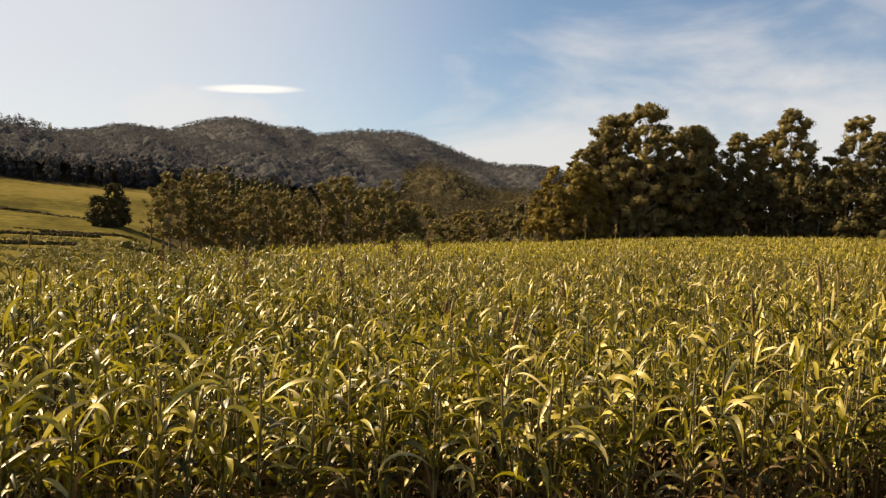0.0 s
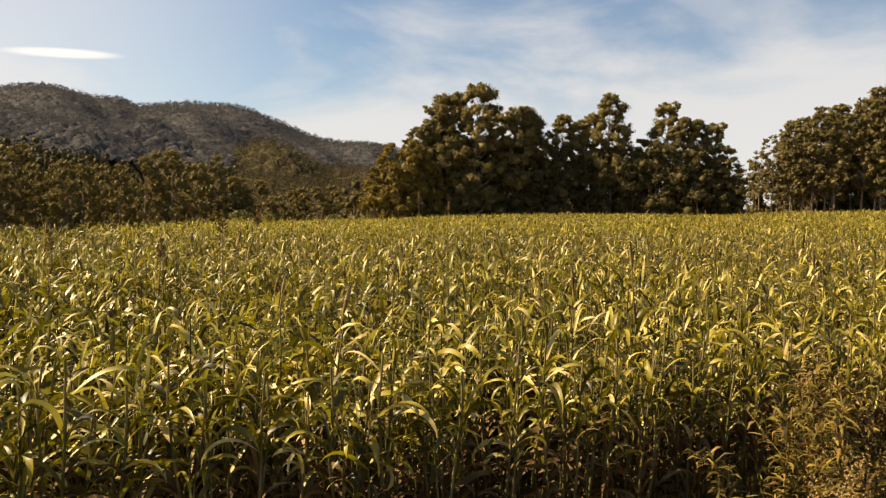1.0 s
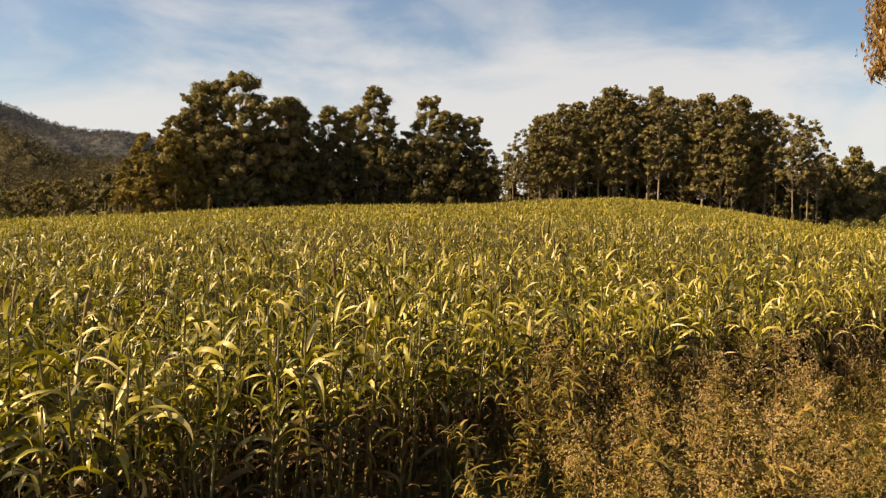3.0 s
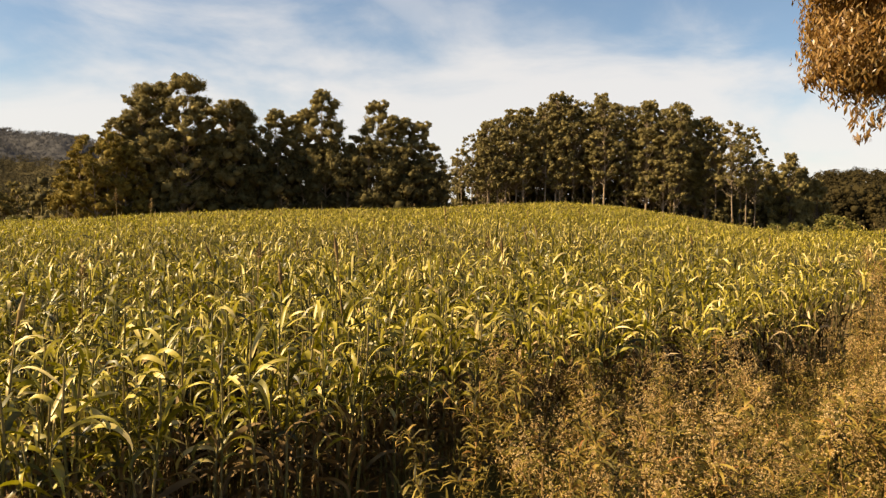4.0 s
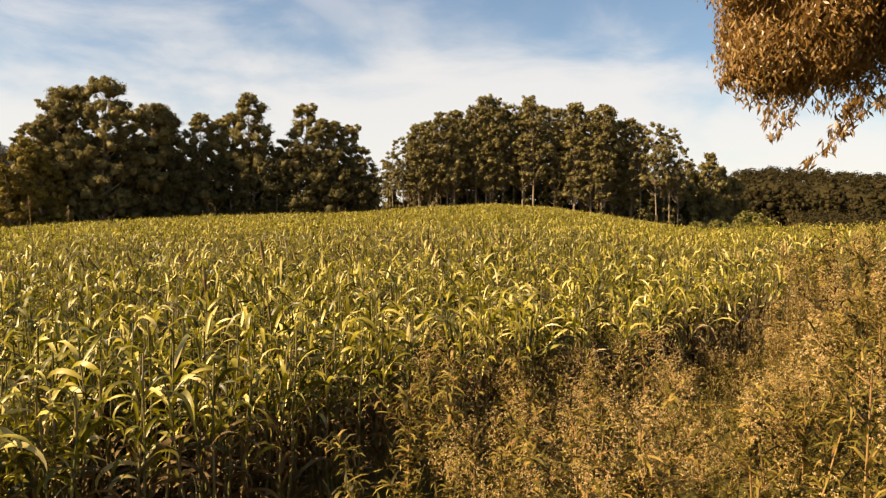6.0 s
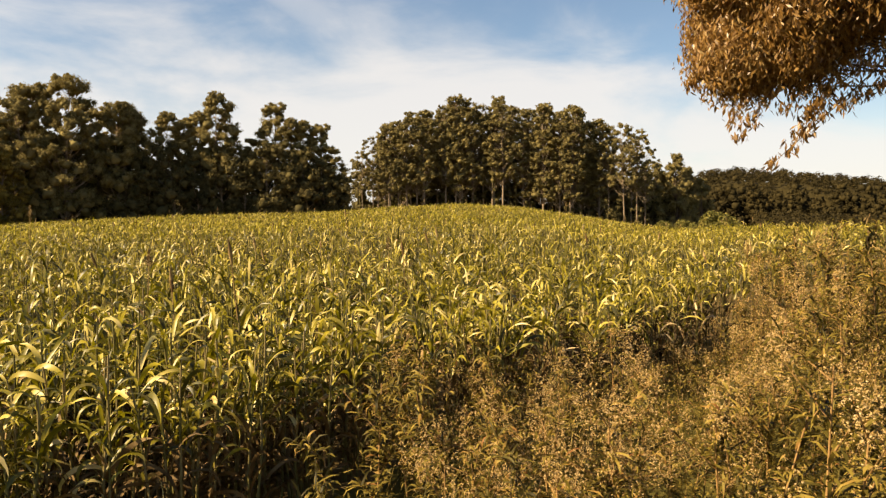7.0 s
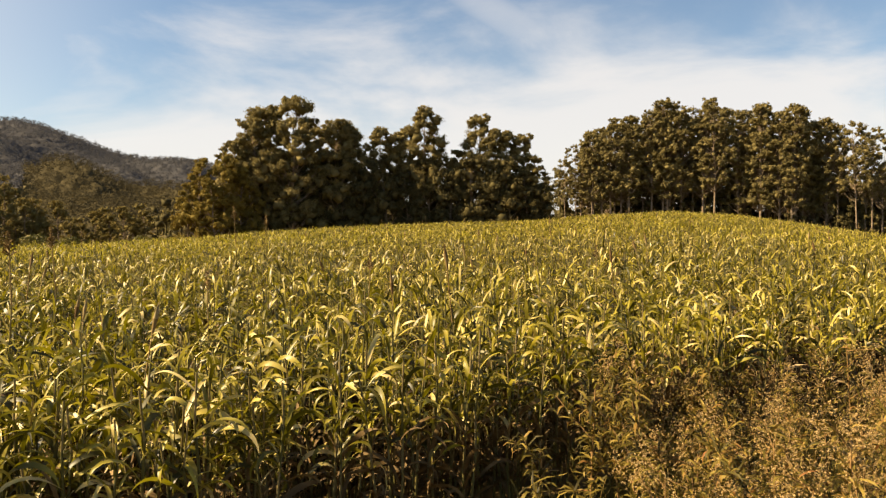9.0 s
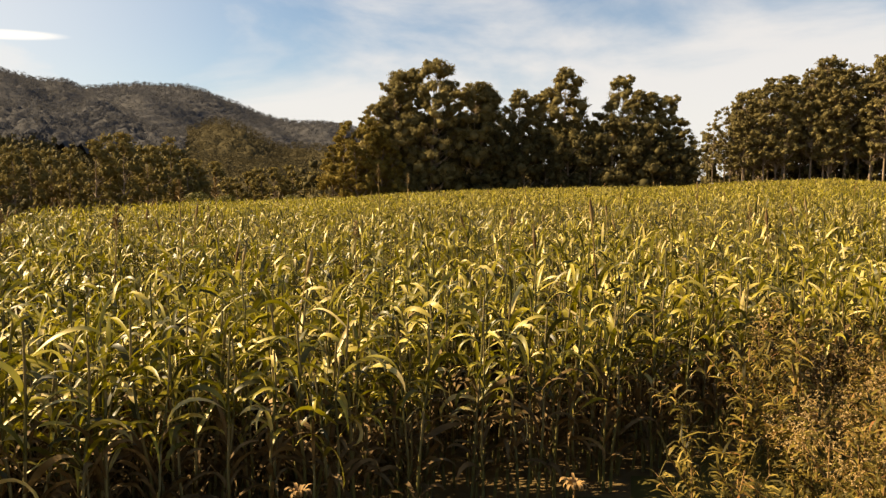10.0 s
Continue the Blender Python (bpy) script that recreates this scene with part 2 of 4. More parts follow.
def ribbons(base, bearing, rise, droop, length, width, segs, fold=0.0, twist=None):
    """Many arching leaves at once: they leave the base at the angle rise and bend down by droop (radians) to the tip."""
    n = len(base)
    s = np.linspace(0, 1, segs + 1)
    ang = rise[:, None] - droop[:, None] * s[None, :] ** rng.uniform(0.9, 3.2, n)[:, None]
    step = length[:, None] / segs
    dr, dz = np.cos(ang) * step, np.sin(ang) * step
    r = np.concatenate([np.zeros((n, 1)), np.cumsum(dr[:, :-1], 1)], 1)
    z = np.concatenate([np.zeros((n, 1)), np.cumsum(dz[:, :-1], 1)], 1)
    ca, sa = np.cos(bearing)[:, None], np.sin(bearing)[:, None]
    mid = np.stack([base[:, :1] + r * ca, base[:, 1:2] + r * sa, base[:, 2:] + z], -1)
    prof = np.interp(s, [0, 0.12, 0.4, 0.75, 1.0], [0.55, 0.85, 1.0, 0.72, 0.04])
    tw = np.zeros(n) if twist is None else twist
    twa = tw[:, None] * s[None, :]
    nx, ny, nzv = -np.sin(ang) * ca, -np.sin(ang) * sa, np.cos(ang)
    side = np.stack([-sa * np.cos(twa) + nx * np.sin(twa), ca * np.cos(twa) + ny * np.sin(twa), nzv * np.sin(twa)], -1)
    half = (width[:, None] * prof[None, :] / 2)[..., None]
    up = np.stack([nx, ny, nzv], -1)
    if fold > 0:
        rows = np.stack([mid - side * half + up * half * fold, mid, mid + side * half + up * half * fold], 2)
        k = 3
    else:
        rows = np.stack([mid - side * half, mid + side * half], 2)
        k = 2
    verts = rows.reshape(-1, 3)
    i = np.arange(n)[:, None, None] * (segs + 1) * k + np.arange(segs)[None, :, None] * k + np.arange(k - 1)[None, None, :]
    quads = np.stack([i, i + 1, i + 1 + k, i + k], -1).reshape(-1, 4)
    return verts, quads


def rods(a, b, ra, rb, sides=4):
    """Many tapered rods from a to b."""
    n = len(a)
    d = unit(b - a)
    ref = np.where(np.abs(d[:, 2:]) > 0.9, np.array([[1.0, 0, 0]]), np.array([[0, 0, 1.0]]))
    u = unit(np.cross(d, ref))
    w = np.cross(d, u)
    t = np.arange(sides) * 2 * np.pi / sides
    ring = u[:, None, :] * np.cos(t)[None, :, None] + w[:, None, :] * np.sin(t)[None, :, None]
    verts = np.stack([a[:, None, :] + ring * np.reshape(ra, (-1, 1, 1)), b[:, None, :] + ring * np.reshape(rb, (-1, 1, 1))], 1).reshape(-1, 3)
    j = np.arange(sides)
    k = (j + 1) % sides
    i = np.arange(n)[:, None] * 2 * sides
    quads = np.stack([i + j, i + k, i + k + sides, i + j + sides], -1).reshape(-1, 4)
    return verts, quads


def sprigs(centre, radius, count, size, squash=0.8, shell=0.35, spread=0.55, long=1.6, hang=0.0, cap=False):
    """Leafy clumps: count small leaves scattered through the shell of each clump, turned roughly outwards."""
    n = len(centre) * count
    c = np.repeat(centre, count, 0)
    rad = np.repeat(np.broadcast_to(radius, len(centre)), count)
    d = unit(rng.normal(size=(n, 3)))
    if cap:
        d[:, 2] = np.where(d[:, 2] < -0.25, -d[:, 2], d[:, 2])
    fill = (1 - shell * rng.random(n))[:, None]
    p = c + d * np.array([1, 1, squash]) * rad[:, None] * fill
    nrm = unit(d + spread * rng.normal(size=(n, 3)))
    u = unit(np.cross(nrm, rng.normal(size=(n, 3)) + np.array([0, 0, -hang])))
    w = unit(np.cross(nrm, u))
    if hang > 0:
        w = unit(w * np.where(w[:, 2:] > 0, -1, 1) + np.array([0, 0, -hang]))
        u = unit(np.cross(w, nrm))
    s = (size * (0.6 + 0.8 * rng.random(n)))[:, None]
    verts = np.stack([p - w * s * long / 2, p - u * s / 2, p + w * s * long / 2, p + u * s / 2], 1).reshape(-1, 3)
    quads = np.arange(n * 4).reshape(-1, 4)
    return verts, quads


def cube_ball(k):
    """A unit ball of quads, k x k on each of six sides."""
    g = np.linspace(-1, 1, k + 1)
    a, b = np.meshgrid(g, g, indexing="ij")
    one = np.ones_like(a)
    sides = [(one, a, b), (-one, b, a), (b, one, a), (a, -one, b), (a, b, one), (b, a, -one)]
    pts, faces = {}, []
    order = []
    for s in sides:
        p = np.stack(s, -1)
        ids = np.zeros((k + 1, k + 1), int)
        for i in range(k + 1):
            for j in range(k + 1):
                key = tuple(np.round(p[i, j], 5))
                if key not in pts:
                    pts[key] = len(order)
                    order.append(p[i, j])
                ids[i, j] = pts[key]
        for i in range(k):
            for j in range(k):
                faces.append((ids[i, j], ids[i + 1, j], ids[i + 1, j + 1], ids[i, j + 1]))
    return unit(np.array(order)), np.array(faces)


BALLS = {k: cube_ball(k) for k in (1, 2, 3)}


def puffs(centre, radius, k=3, squash=0.85, rough=0.16):
    """Lumpy, closed cores of leafy clumps."""
    v, f = BALLS[k]
    n = len(centre)
    radius = np.broadcast_to(radius, n)
    lump = 1 + rng.normal(0, rough, (n, len(v)))
    sq = np.broadcast_to(squash, n)
    shape = v[None] * lump[..., None]
    shape = shape * np.stack([np.ones(n), np.ones(n), sq], -1)[:, None, :]
    verts = centre[:, None, :] + shape * radius[:, None, None]
    quads = f[None] + (np.arange(n) * len(v))[:, None, None]
    return verts.reshape(-1, 3), quads.reshape(-1, 4)


# ---------------------------------------------------------------- terrain
EDGE_AZ = [-90, -64, -50, -42, -33, -27, -20, -12, -1, 3, 8.7, 13, 17, 21, 24, 28, 35, 60, 90]
EDGE_R = [10, 15, 27, 44, 62, 73, 76, 78, 80, 92, 98, 100, 98, 90, 78, 58, 40, 26, 20]
EDGE_Z = [0, 0, 0, 0, 0.3, 0.5, 1.15, 1.6, 1.9, 2.6, 3.0, 2.5, 1.45, 0.4, 0.0, 0.35, 0.5, 0.4, 0]
HILL_AZ = [-90, -64, -57, -50, -42, -33, -27, -15, 0, 12, 21, 28, 40, 90]
HILL_Z = {
    130: [-1, 0.5, 0, -5, -7, -7, -6, -4, -3, -2, -5, -4, -3, -2],
    270: [18, 15, 13, 11, 6, 4, 2, 0, 0, 0, 3, 5, -1, 0],
    420: [36, 34, 34, 36, 33, 26, 16, 8, 5, 5, 6, 5, 2, 0],
}
RIDGE_AZ = [-90, -64.4, -63.5, -60.5, -58.4, -57.2, -54, -52.9, -51.5, -50.2, -48.6, -46.2, -44.9, -43.7, -42, -40.3, -36.9, -33.9, -30.9, -29.2, -26.7, -20, 0, 90]
RIDGE_SLOPE = [0.10, 0.105, 0.102, 0.108, 0.113, 0.117, 0.116, 0.124, 0.133, 0.138, 0.137, 0.1265, 0.128, 0.121, 0.128, 0.132, 0.129, 0.1145, 0.0955, 0.091, 0.092, 0.07, 0.02, 0.0]


def edge_radius(az):
    return np.interp(az, EDGE_AZ, EDGE_R)


def ground_z(x, y):
    """Height of the ground: a gently domed field, a valley beyond its edge, wooded hills behind."""
    x, y = np.asarray(x, float), np.asarray(y, float)
    r = np.hypot(x, y)
    az = np.degrees(np.arctan2(x, y))
    back = np.abs(az) > 90
    az = np.clip(az, -90, 90)
    R = edge_radius(az)
    ze = np.interp(az, EDGE_AZ, EDGE_Z)
    ridge = 650 * np.interp(az, RIDGE_AZ, RIDGE_SLOPE) - 3.5
    shelf = np.interp(az, [-40, -30, 15, 30], [4, 30, 30, 6])
    knots = [np.zeros_like(R), R, R + shelf, np.maximum(130, R + shelf + 12), np.full_like(R, 270), np.full_like(R, 420), np.full_like(R, 650), np.full_like(R, 900), np.full_like(R, 4000)]
    levels = [np.zeros_like(R), ze, ze - 0.3, np.interp(az, HILL_AZ, HILL_Z[130]), np.interp(az, HILL_AZ, HILL_Z[270]), np.interp(az, HILL_AZ, HILL_Z[420]), ridge, ridge * 0.6, np.zeros_like(R)]
    z = np.full_like(R, levels[-1])
    for k in range(len(knots) - 1):
        u = np.clip((r - knots[k]) / (knots[k + 1] - knots[k]), 0, 1)
        s = u * u * (3 - 2 * u) * 0.7 + u * 0.3
        z = np.where((r >= knots[k]) & (r < knots[k + 1]), levels[k] + (levels[k + 1] - levels[k]) * s, z)
    fade = np.clip((np.abs(np.degrees(np.arctan2(x, y))) - 90) / 40, 0, 1)
    u = np.clip((r - 285) / 355, 0, 1)
    z = z + 7 * np.sin(math.pi * u) * np.sin(az * 0.75 + r * 0.006) * np.cos(r * 0.028 + az * 0.12)
    return np.where(back, z * (1 - fade), z)


CROP_X = [-9, -5.1, -3.0, -1.5, -0.1, 0.6, 2.6, 4.9, 10, 16, 30]
CROP_Y = [-4, -0.5, 1.85, 3.4, 4.85, 5.65, 7.1, 9.7, 14.8, 20.5, 37]


def in_crop(x, y):
    r = np.hypot(x, y)
    az = np.degrees(np.arctan2(x, y))
    return (y > np.interp(x, CROP_X, CROP_Y)) & (r < edge_radius(az) - 0.5) & (np.abs(az) < 85)


def polar_ground():
    az = np.radians(np.concatenate([np.arange(-90, 90.1, 1.0), np.arange(94, 269, 4.0)]))
    r = np.concatenate([[0.0], np.geomspace(1.0, 130, 70), np.geomspace(136, 900, 60), [1200, 1800, 2800, 4500]])
    A, Rr = np.meshgrid(az, r, indexing="ij")
    x, y = np.sin(A) * Rr, np.cos(A) * Rr
    z = ground_z(x, y)
    wob = 0.06 * np.sin(x * 1.3 + 0.7 * y) * np.sin(y * 1.1) * np.clip(Rr / 4, 0, 1) + np.clip((Rr - 60) / 200, 0, 1) * 1.2 * np.sin(x * 0.06) * np.cos(y * 0.05)
    z = z + np.where(Rr < 1000, wob, 0)
    na, nr = A.shape
    i = np.arange(na)[:, None] * nr + np.arange(nr - 1)[None, :]
    j = ((np.arange(na) + 1) % na)[:, None] * nr + np.arange(nr - 1)[None, :]
    quads = np.stack([i, i + 1, j + 1, j], -1).reshape(-1, 4)
    me = mesh_from("ground", np.stack([x, y, z], -1).reshape(-1, 3), quads, M_SOIL, smooth=True)
    me.materials.append(M_PASTURE)
    me.materials.append(M_FLOOR)
    mx = x.reshape(-1)[quads].mean(1)
    my = y.reshape(-1)[quads].mean(1)
    mr, maz = np.hypot(mx, my), np.degrees(np.arctan2(mx, my))
    idx = np.where(in_crop(mx, my), 0, 1)
    wood = (mr > 285) | ((mr > edge_radius(maz) + 3) & (maz > -54) & (maz < 25)) | ((mr > 135) & (maz > 0) & (maz < 60))
    idx = np.where((idx == 1) & wood, 2, idx)
    me.polygons.foreach_set("material_index", idx.astype(np.int32))
    return me


ground = tagged(new("ground", polar_ground()), "rolling farmland with brown soil, yellow-green pasture and wooded hills", "ground", kind="structure")


# ---------------------------------------------------------------- trees
def tube(points, radii, sides):
    """One closed-walled, tapered tube along a line of points."""
    points = np.asarray(points, float)
    d = unit(np.gradient(points, axis=0))
    ref = np.where(np.abs(d[:, 2:]) > 0.9, np.array([[1.0, 0, 0]]), np.array([[0, 0, 1.0]]))
    ref = np.where(np.abs(d[:, 2]).mean() > 0.6, np.array([[1.0, 0, 0]]), ref)
    u = unit(np.cross(d, ref))
    w = np.cross(d, u)
    t = np.arange(sides) * 2 * np.pi / sides
    ring = u[:, None, :] * np.cos(t)[None, :, None] + w[:, None, :] * np.sin(t)[None, :, None]
    verts = (points[:, None, :] + ring * np.asarray(radii)[:, None, None]).reshape(-1, 3)
    j = np.arange(sides)
    k = (j + 1) % sides
    i = np.arange(len(points) - 1)[:, None] * sides
    return verts, np.stack([i + j, i + k, i + k + sides, i + j + sides], -1).reshape(-1, 4)


def tree_parts(height, spread, bare, clumps, per, seed, clump_r=(0.7, 1.3), leaf=0.09, trunk_r=0.2, columnar=0.5, gap=0.44, hollow=0.15, core=0.45, squash=0.95, lean=0.0):
    """Wood and foliage of a eucalyptus: a tapered, slightly bent trunk and rising limbs that each carry a domed clump of leaves."""
    global rng
    rng = np.random.default_rng(seed)
    wood, limb_wood, crown = Pile(), Pile(), Pile()
    knots = 10
    f = np.linspace(0, 1, knots)
    bend = np.cumsum(rng.normal(0, 0.010 * height, (knots, 2)), 0) * (f ** 1.2)[:, None]
    bend[:, 0] += lean * height * f ** 2
    spine = np.column_stack([bend, -0.3 + (height * 0.93 + 0.3) * f])
    wood.add(*tube(spine, trunk_r * (1 - 0.88 * f ** 0.9), 8))
    r = clump_r[0] * 0.35 + clump_r[1] * 0.65
    centres, radii = [np.append(spine[-1, :2], height - r * 1.1)], [r]
    for _ in range(clumps * 30):
        if len(centres) >= clumps:
            break
        g = rng.random()
        r = rng.uniform(*clump_r) * (1.06 - 0.22 * g)
        w = spread * (0.5 + 0.5 * math.sin(math.pi * min(1, 0.18 + 0.77 * g))) * (1 - columnar * g ** 2)
        out, a = w * math.sqrt(rng.uniform(hollow, 1)), rng.uniform(0, 2 * np.pi)
        z = height * (bare + (1 - bare) * g)
        z = min(max(z, r * 0.7), height - r * 1.25)
        c = np.array([np.interp(z, spine[:, 2], spine[:, 0]) + math.cos(a) * out, np.interp(z, spine[:, 2], spine[:, 1]) + math.sin(a) * out, z])
        near = np.linalg.norm((np.array(centres) - c) * np.array([1, 1, 1.25]), axis=1)
        if (near < gap * (np.array(radii) + r)).any():
            continue
        centres.append(c)
        radii.append(r)
        low = max(z - 0.55 * out - 0.6, min(0.8 * bare * height, z * 0.6))
        root = np.array([np.interp(low, spine[:, 2], spine[:, k]) for k in range(3)])
        mid = (root + c) / 2 + np.array([0, 0, -0.12 * out])
        r0 = trunk_r * (1 - 0.8 * low / height) * 0.42
        limb_wood.add(*tube([root, mid, c], [r0, r0 * 0.65, r0 * 0.3], 5))
    centres, radii = np.array(centres), np.array(radii)
    # each dome is a heap of lesser tufts round a small core
    k = 9
    d = unit(rng.normal(size=(len(radii) * k, 3)))
    d[:, 2] = np.where(d[:, 2] < -0.45, -d[:, 2], d[:, 2])
    big = np.repeat(radii, k)
    tuft = np.repeat(centres, k, 0) + d * np.array([1, 1, squash]) * (big * rng.uniform(0.42, 0.85, len(big)))[:, None]
    tuft_r = big * rng.uniform(0.28, 0.52, len(big))
    crown.add(*puffs(centres, radii * core, 2, squash, 0.28))
    crown.add(*sprigs(tuft, tuft_r, per // k, leaf, squash=0.85, shell=0.85, spread=0.7, long=1.8, hang=0.25))
    return wood, limb_wood, crown


def make_tree(name, label, group, crown_mat, bark_mat, m, **shape):
    wood, limb_wood, crown = tree_parts(**shape)
    t = thing(name, label, "tree", group, m=m)
    part("trunk", wood.mesh("trunk", bark_mat, True), t, "pale upright trunk")
    tagged(part("branchwork", limb_wood.mesh("branchwork", bark_mat, True), t, "thin rising limbs"), kind="stuff")
    part("crown", crown.mesh("crown", crown_mat, True), t)
    return t


def at_bearing(az, r, sink=0.15):
    x, y = math.sin(radians(az)) * r, math.cos(radians(az)) * r
    return x, y, float(ground_z(x, y)) - sink


def stand(models, rows, heights):
    """Plant copies of the model trees: rows of bearing, distance and the slope of the line of sight to the top."""
    for i, (az, r, slope) in enumerate(rows):
        k = i % len(models)
        x, y, z = at_bearing(az, r)
        h = max(2.0, 1.86 + r * slope - z)
        s = h / heights[k]
        m = Matrix.Translation((x, y, z)) @ Matrix.Rotation(i * 2.1, 4, "Z") @ Matrix.Diagonal((s ** 0.6, s ** 0.6, s, 1))
        if i < len(models):
            models[k].matrix_basis = m
        else:
            copy_thing_at(models[k], m)


def copy_thing_at(ob, m):
    made = copy_thing(ob, Matrix())
    made.matrix_basis = m
    return made


# dense grove with foliage down to the ground: a broad crown, airy crowns that let the sky through, low leafy trees between and behind
GROVE = "grove beside the field"
broad = [make_tree("eucalyptus_tree", "broad dark green-brown eucalyptus at the field's edge", GROVE, M_EUC, M_BARK, None,
                   height=15, spread=s, bare=0.10, clumps=c, per=560, seed=sd, clump_r=(0.6, 1.25), leaf=0.085, trunk_r=0.24, columnar=0.35)
         for s, c, sd in ((3.2, 96, 11), (2.9, 88, 15))]
stand(broad, [(-19.5, 79, 0.1775), (-21.9, 79.5, 0.150), (-20.9, 81, 0.166), (-16.2, 80.5, 0.1515), (-23.6, 79, 0.120)], [15] * 2)
airy = [make_tree("eucalyptus_tree", "tall airy eucalyptus with rounded leaf clumps and open crown", GROVE, M_EUC, M_BARK, None,
                  height=15, spread=s, bare=0.34, clumps=c, per=540, seed=sd, clump_r=(0.6, 1.3), leaf=0.085, trunk_r=0.20, columnar=0.2, gap=0.50, hollow=0.25, lean=ln)
        for s, c, sd, ln in ((2.0, 40, 23, 0.03), (1.9, 36, 24, -0.02), (2.2, 44, 25, 0.02))]
stand(airy, [(-9.9, 82, 0.168), (-5.5, 82, 0.157), (-14.9, 82.5, 0.141), (-13.2, 82.5, 0.1405), (-11.6, 83, 0.134), (-8.5, 83, 0.127), (-3.7, 82.5, 0.134),
             (-2.2, 82.5, 0.130), (-1.1, 82.5, 0.098), (-4.6, 82, 0.137), (-17.6, 82, 0.143), (-6.7, 83, 0.108), (-15.7, 83, 0.143), (-10.8, 83, 0.142)], [15] * 3)
# low trees: the shade of their neighbours is put into the leaf colour
low = [make_tree("eucalyptus_tree", "low dense tree leafy to the ground, darkened in colour for the grove's shade", GROVE, M_LOW, M_BARK, None,
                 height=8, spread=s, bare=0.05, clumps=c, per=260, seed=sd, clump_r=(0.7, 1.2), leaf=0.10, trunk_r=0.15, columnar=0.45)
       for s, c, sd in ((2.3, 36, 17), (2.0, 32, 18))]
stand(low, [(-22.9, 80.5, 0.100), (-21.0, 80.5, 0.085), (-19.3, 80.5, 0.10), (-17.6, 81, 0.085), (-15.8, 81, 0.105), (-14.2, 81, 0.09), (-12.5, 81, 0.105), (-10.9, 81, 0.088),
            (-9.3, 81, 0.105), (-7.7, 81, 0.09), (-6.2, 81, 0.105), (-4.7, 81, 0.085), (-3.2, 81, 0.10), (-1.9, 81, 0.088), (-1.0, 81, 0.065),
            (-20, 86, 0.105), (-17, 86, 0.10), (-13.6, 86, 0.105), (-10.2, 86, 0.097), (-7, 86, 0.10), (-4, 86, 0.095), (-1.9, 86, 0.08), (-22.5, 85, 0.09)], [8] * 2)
young = [make_tree("young_eucalyptus", "bushy yellow-green young eucalyptus leafy to the ground", "young trees at the grove's end", M_EUC_Y, M_BARK, None,
                   height=8, spread=2.0, bare=0.04, clumps=46, per=280, seed=sd, clump_r=(0.42, 0.85), leaf=0.08, trunk_r=0.13, columnar=0.6)
         for sd in (21, 22)]
stand(young, [(-26.0, 76, 0.099), (-24.4, 76, 0.107), (-26.9, 77, 0.066), (-23.2, 76.5, 0.088), (-25.1, 74.5, 0.072), (-22.4, 77, 0.07)], [8, 8])

# tall grove with bare stems behind the crest, in two parts with a dark gap between them
tall = [make_tree("tall_eucalyptus", "tall eucalyptus with bare pale stem and high crown", "grove behind the crest", M_EUC, M_BARK, None,
                  height=17, spread=s, bare=b, clumps=c, per=170, seed=sd, clump_r=(0.36, 0.74), leaf=0.085, trunk_r=0.17, columnar=0.30, gap=0.42)
        for s, b, c, sd in ((2.2, 0.26, 104, 31), (2.0, 0.18, 98, 32), (2.3, 0.33, 96, 33), (2.1, 0.20, 106, 34))]
SKYLINE_AZ = [-0.4, 0.5, 1.1, 2.0, 3.1, 3.9, 5.4, 6.5, 7.3, 8.3, 9.4, 10.7, 11.5, 12.6, 13.4, 14.5, 15.9, 16.7, 17.9, 18.7, 19.9, 20.5, 21.5, 22.1]
SKYLINE = [0.04, 0.075, 0.104, 0.118, 0.131, 0.140, 0.147, 0.150, 0.154, 0.1665, 0.157, 0.1645, 0.160, 0.150, 0.148, 0.154, 0.146, 0.150, 0.134, 0.130, 0.118, 0.1245, 0.116, 0.095]
rows = []
tr = random.Random(5)
for k in range(24):
    az = 1.9 + 17.4 * (k + 0.4 * tr.random()) / 24
    gap = 12.0 < az < 12.9
    top = float(np.interp(az, SKYLINE_AZ, SKYLINE))
    if not gap:
        rows.append((az, 104 + 4 * tr.random(), top * tr.uniform(0.965, 1.005)))
    rows.append((az + 0.35, 111 + 6 * tr.random(), float(np.interp(az + 0.35, SKYLINE_AZ, SKYLINE)) * tr.uniform(0.86, 0.97)))
for az, slope in ((8.3, 0.1665), (10.7, 0.1645), (14.5, 0.154), (16.7, 0.1505), (5.4, 0.1475), (3.0, 0.1315)):
    rows.append((az, 105, slope))
for k in range(12):
    az = 2.6 + 15.5 * (k + 0.6 * tr.random()) / 12
    rows.append((az, 108 + 3 * tr.random(), tr.uniform(0.80, 0.93) * float(np.interp(az, SKYLINE_AZ, SKYLINE))))
stand(tall, rows, [17] * 4)
thin = [make_tree("tall_eucalyptus", "slender eucalyptus with sparse drooping clumps at the grove's end", "grove behind the crest", M_EUC, M_BARK, None,
                  height=14, spread=2.3, bare=0.42, clumps=c, per=160, seed=sd, clump_r=(0.34, 0.66), leaf=0.085, trunk_r=0.12, columnar=0.15, gap=0.55, hollow=0.35)
        for c, sd in ((54, 36), (60, 37))]
stand(thin, [(0.9, 105, 0.094), (1.7, 106, 0.113), (19.3, 106, 0.125), (20.4, 105, 0.1245), (21.3, 106, 0.117), (18.6, 108, 0.128), (21.9, 107, 0.094), (20.9, 110, 0.106)], [14] * 2)

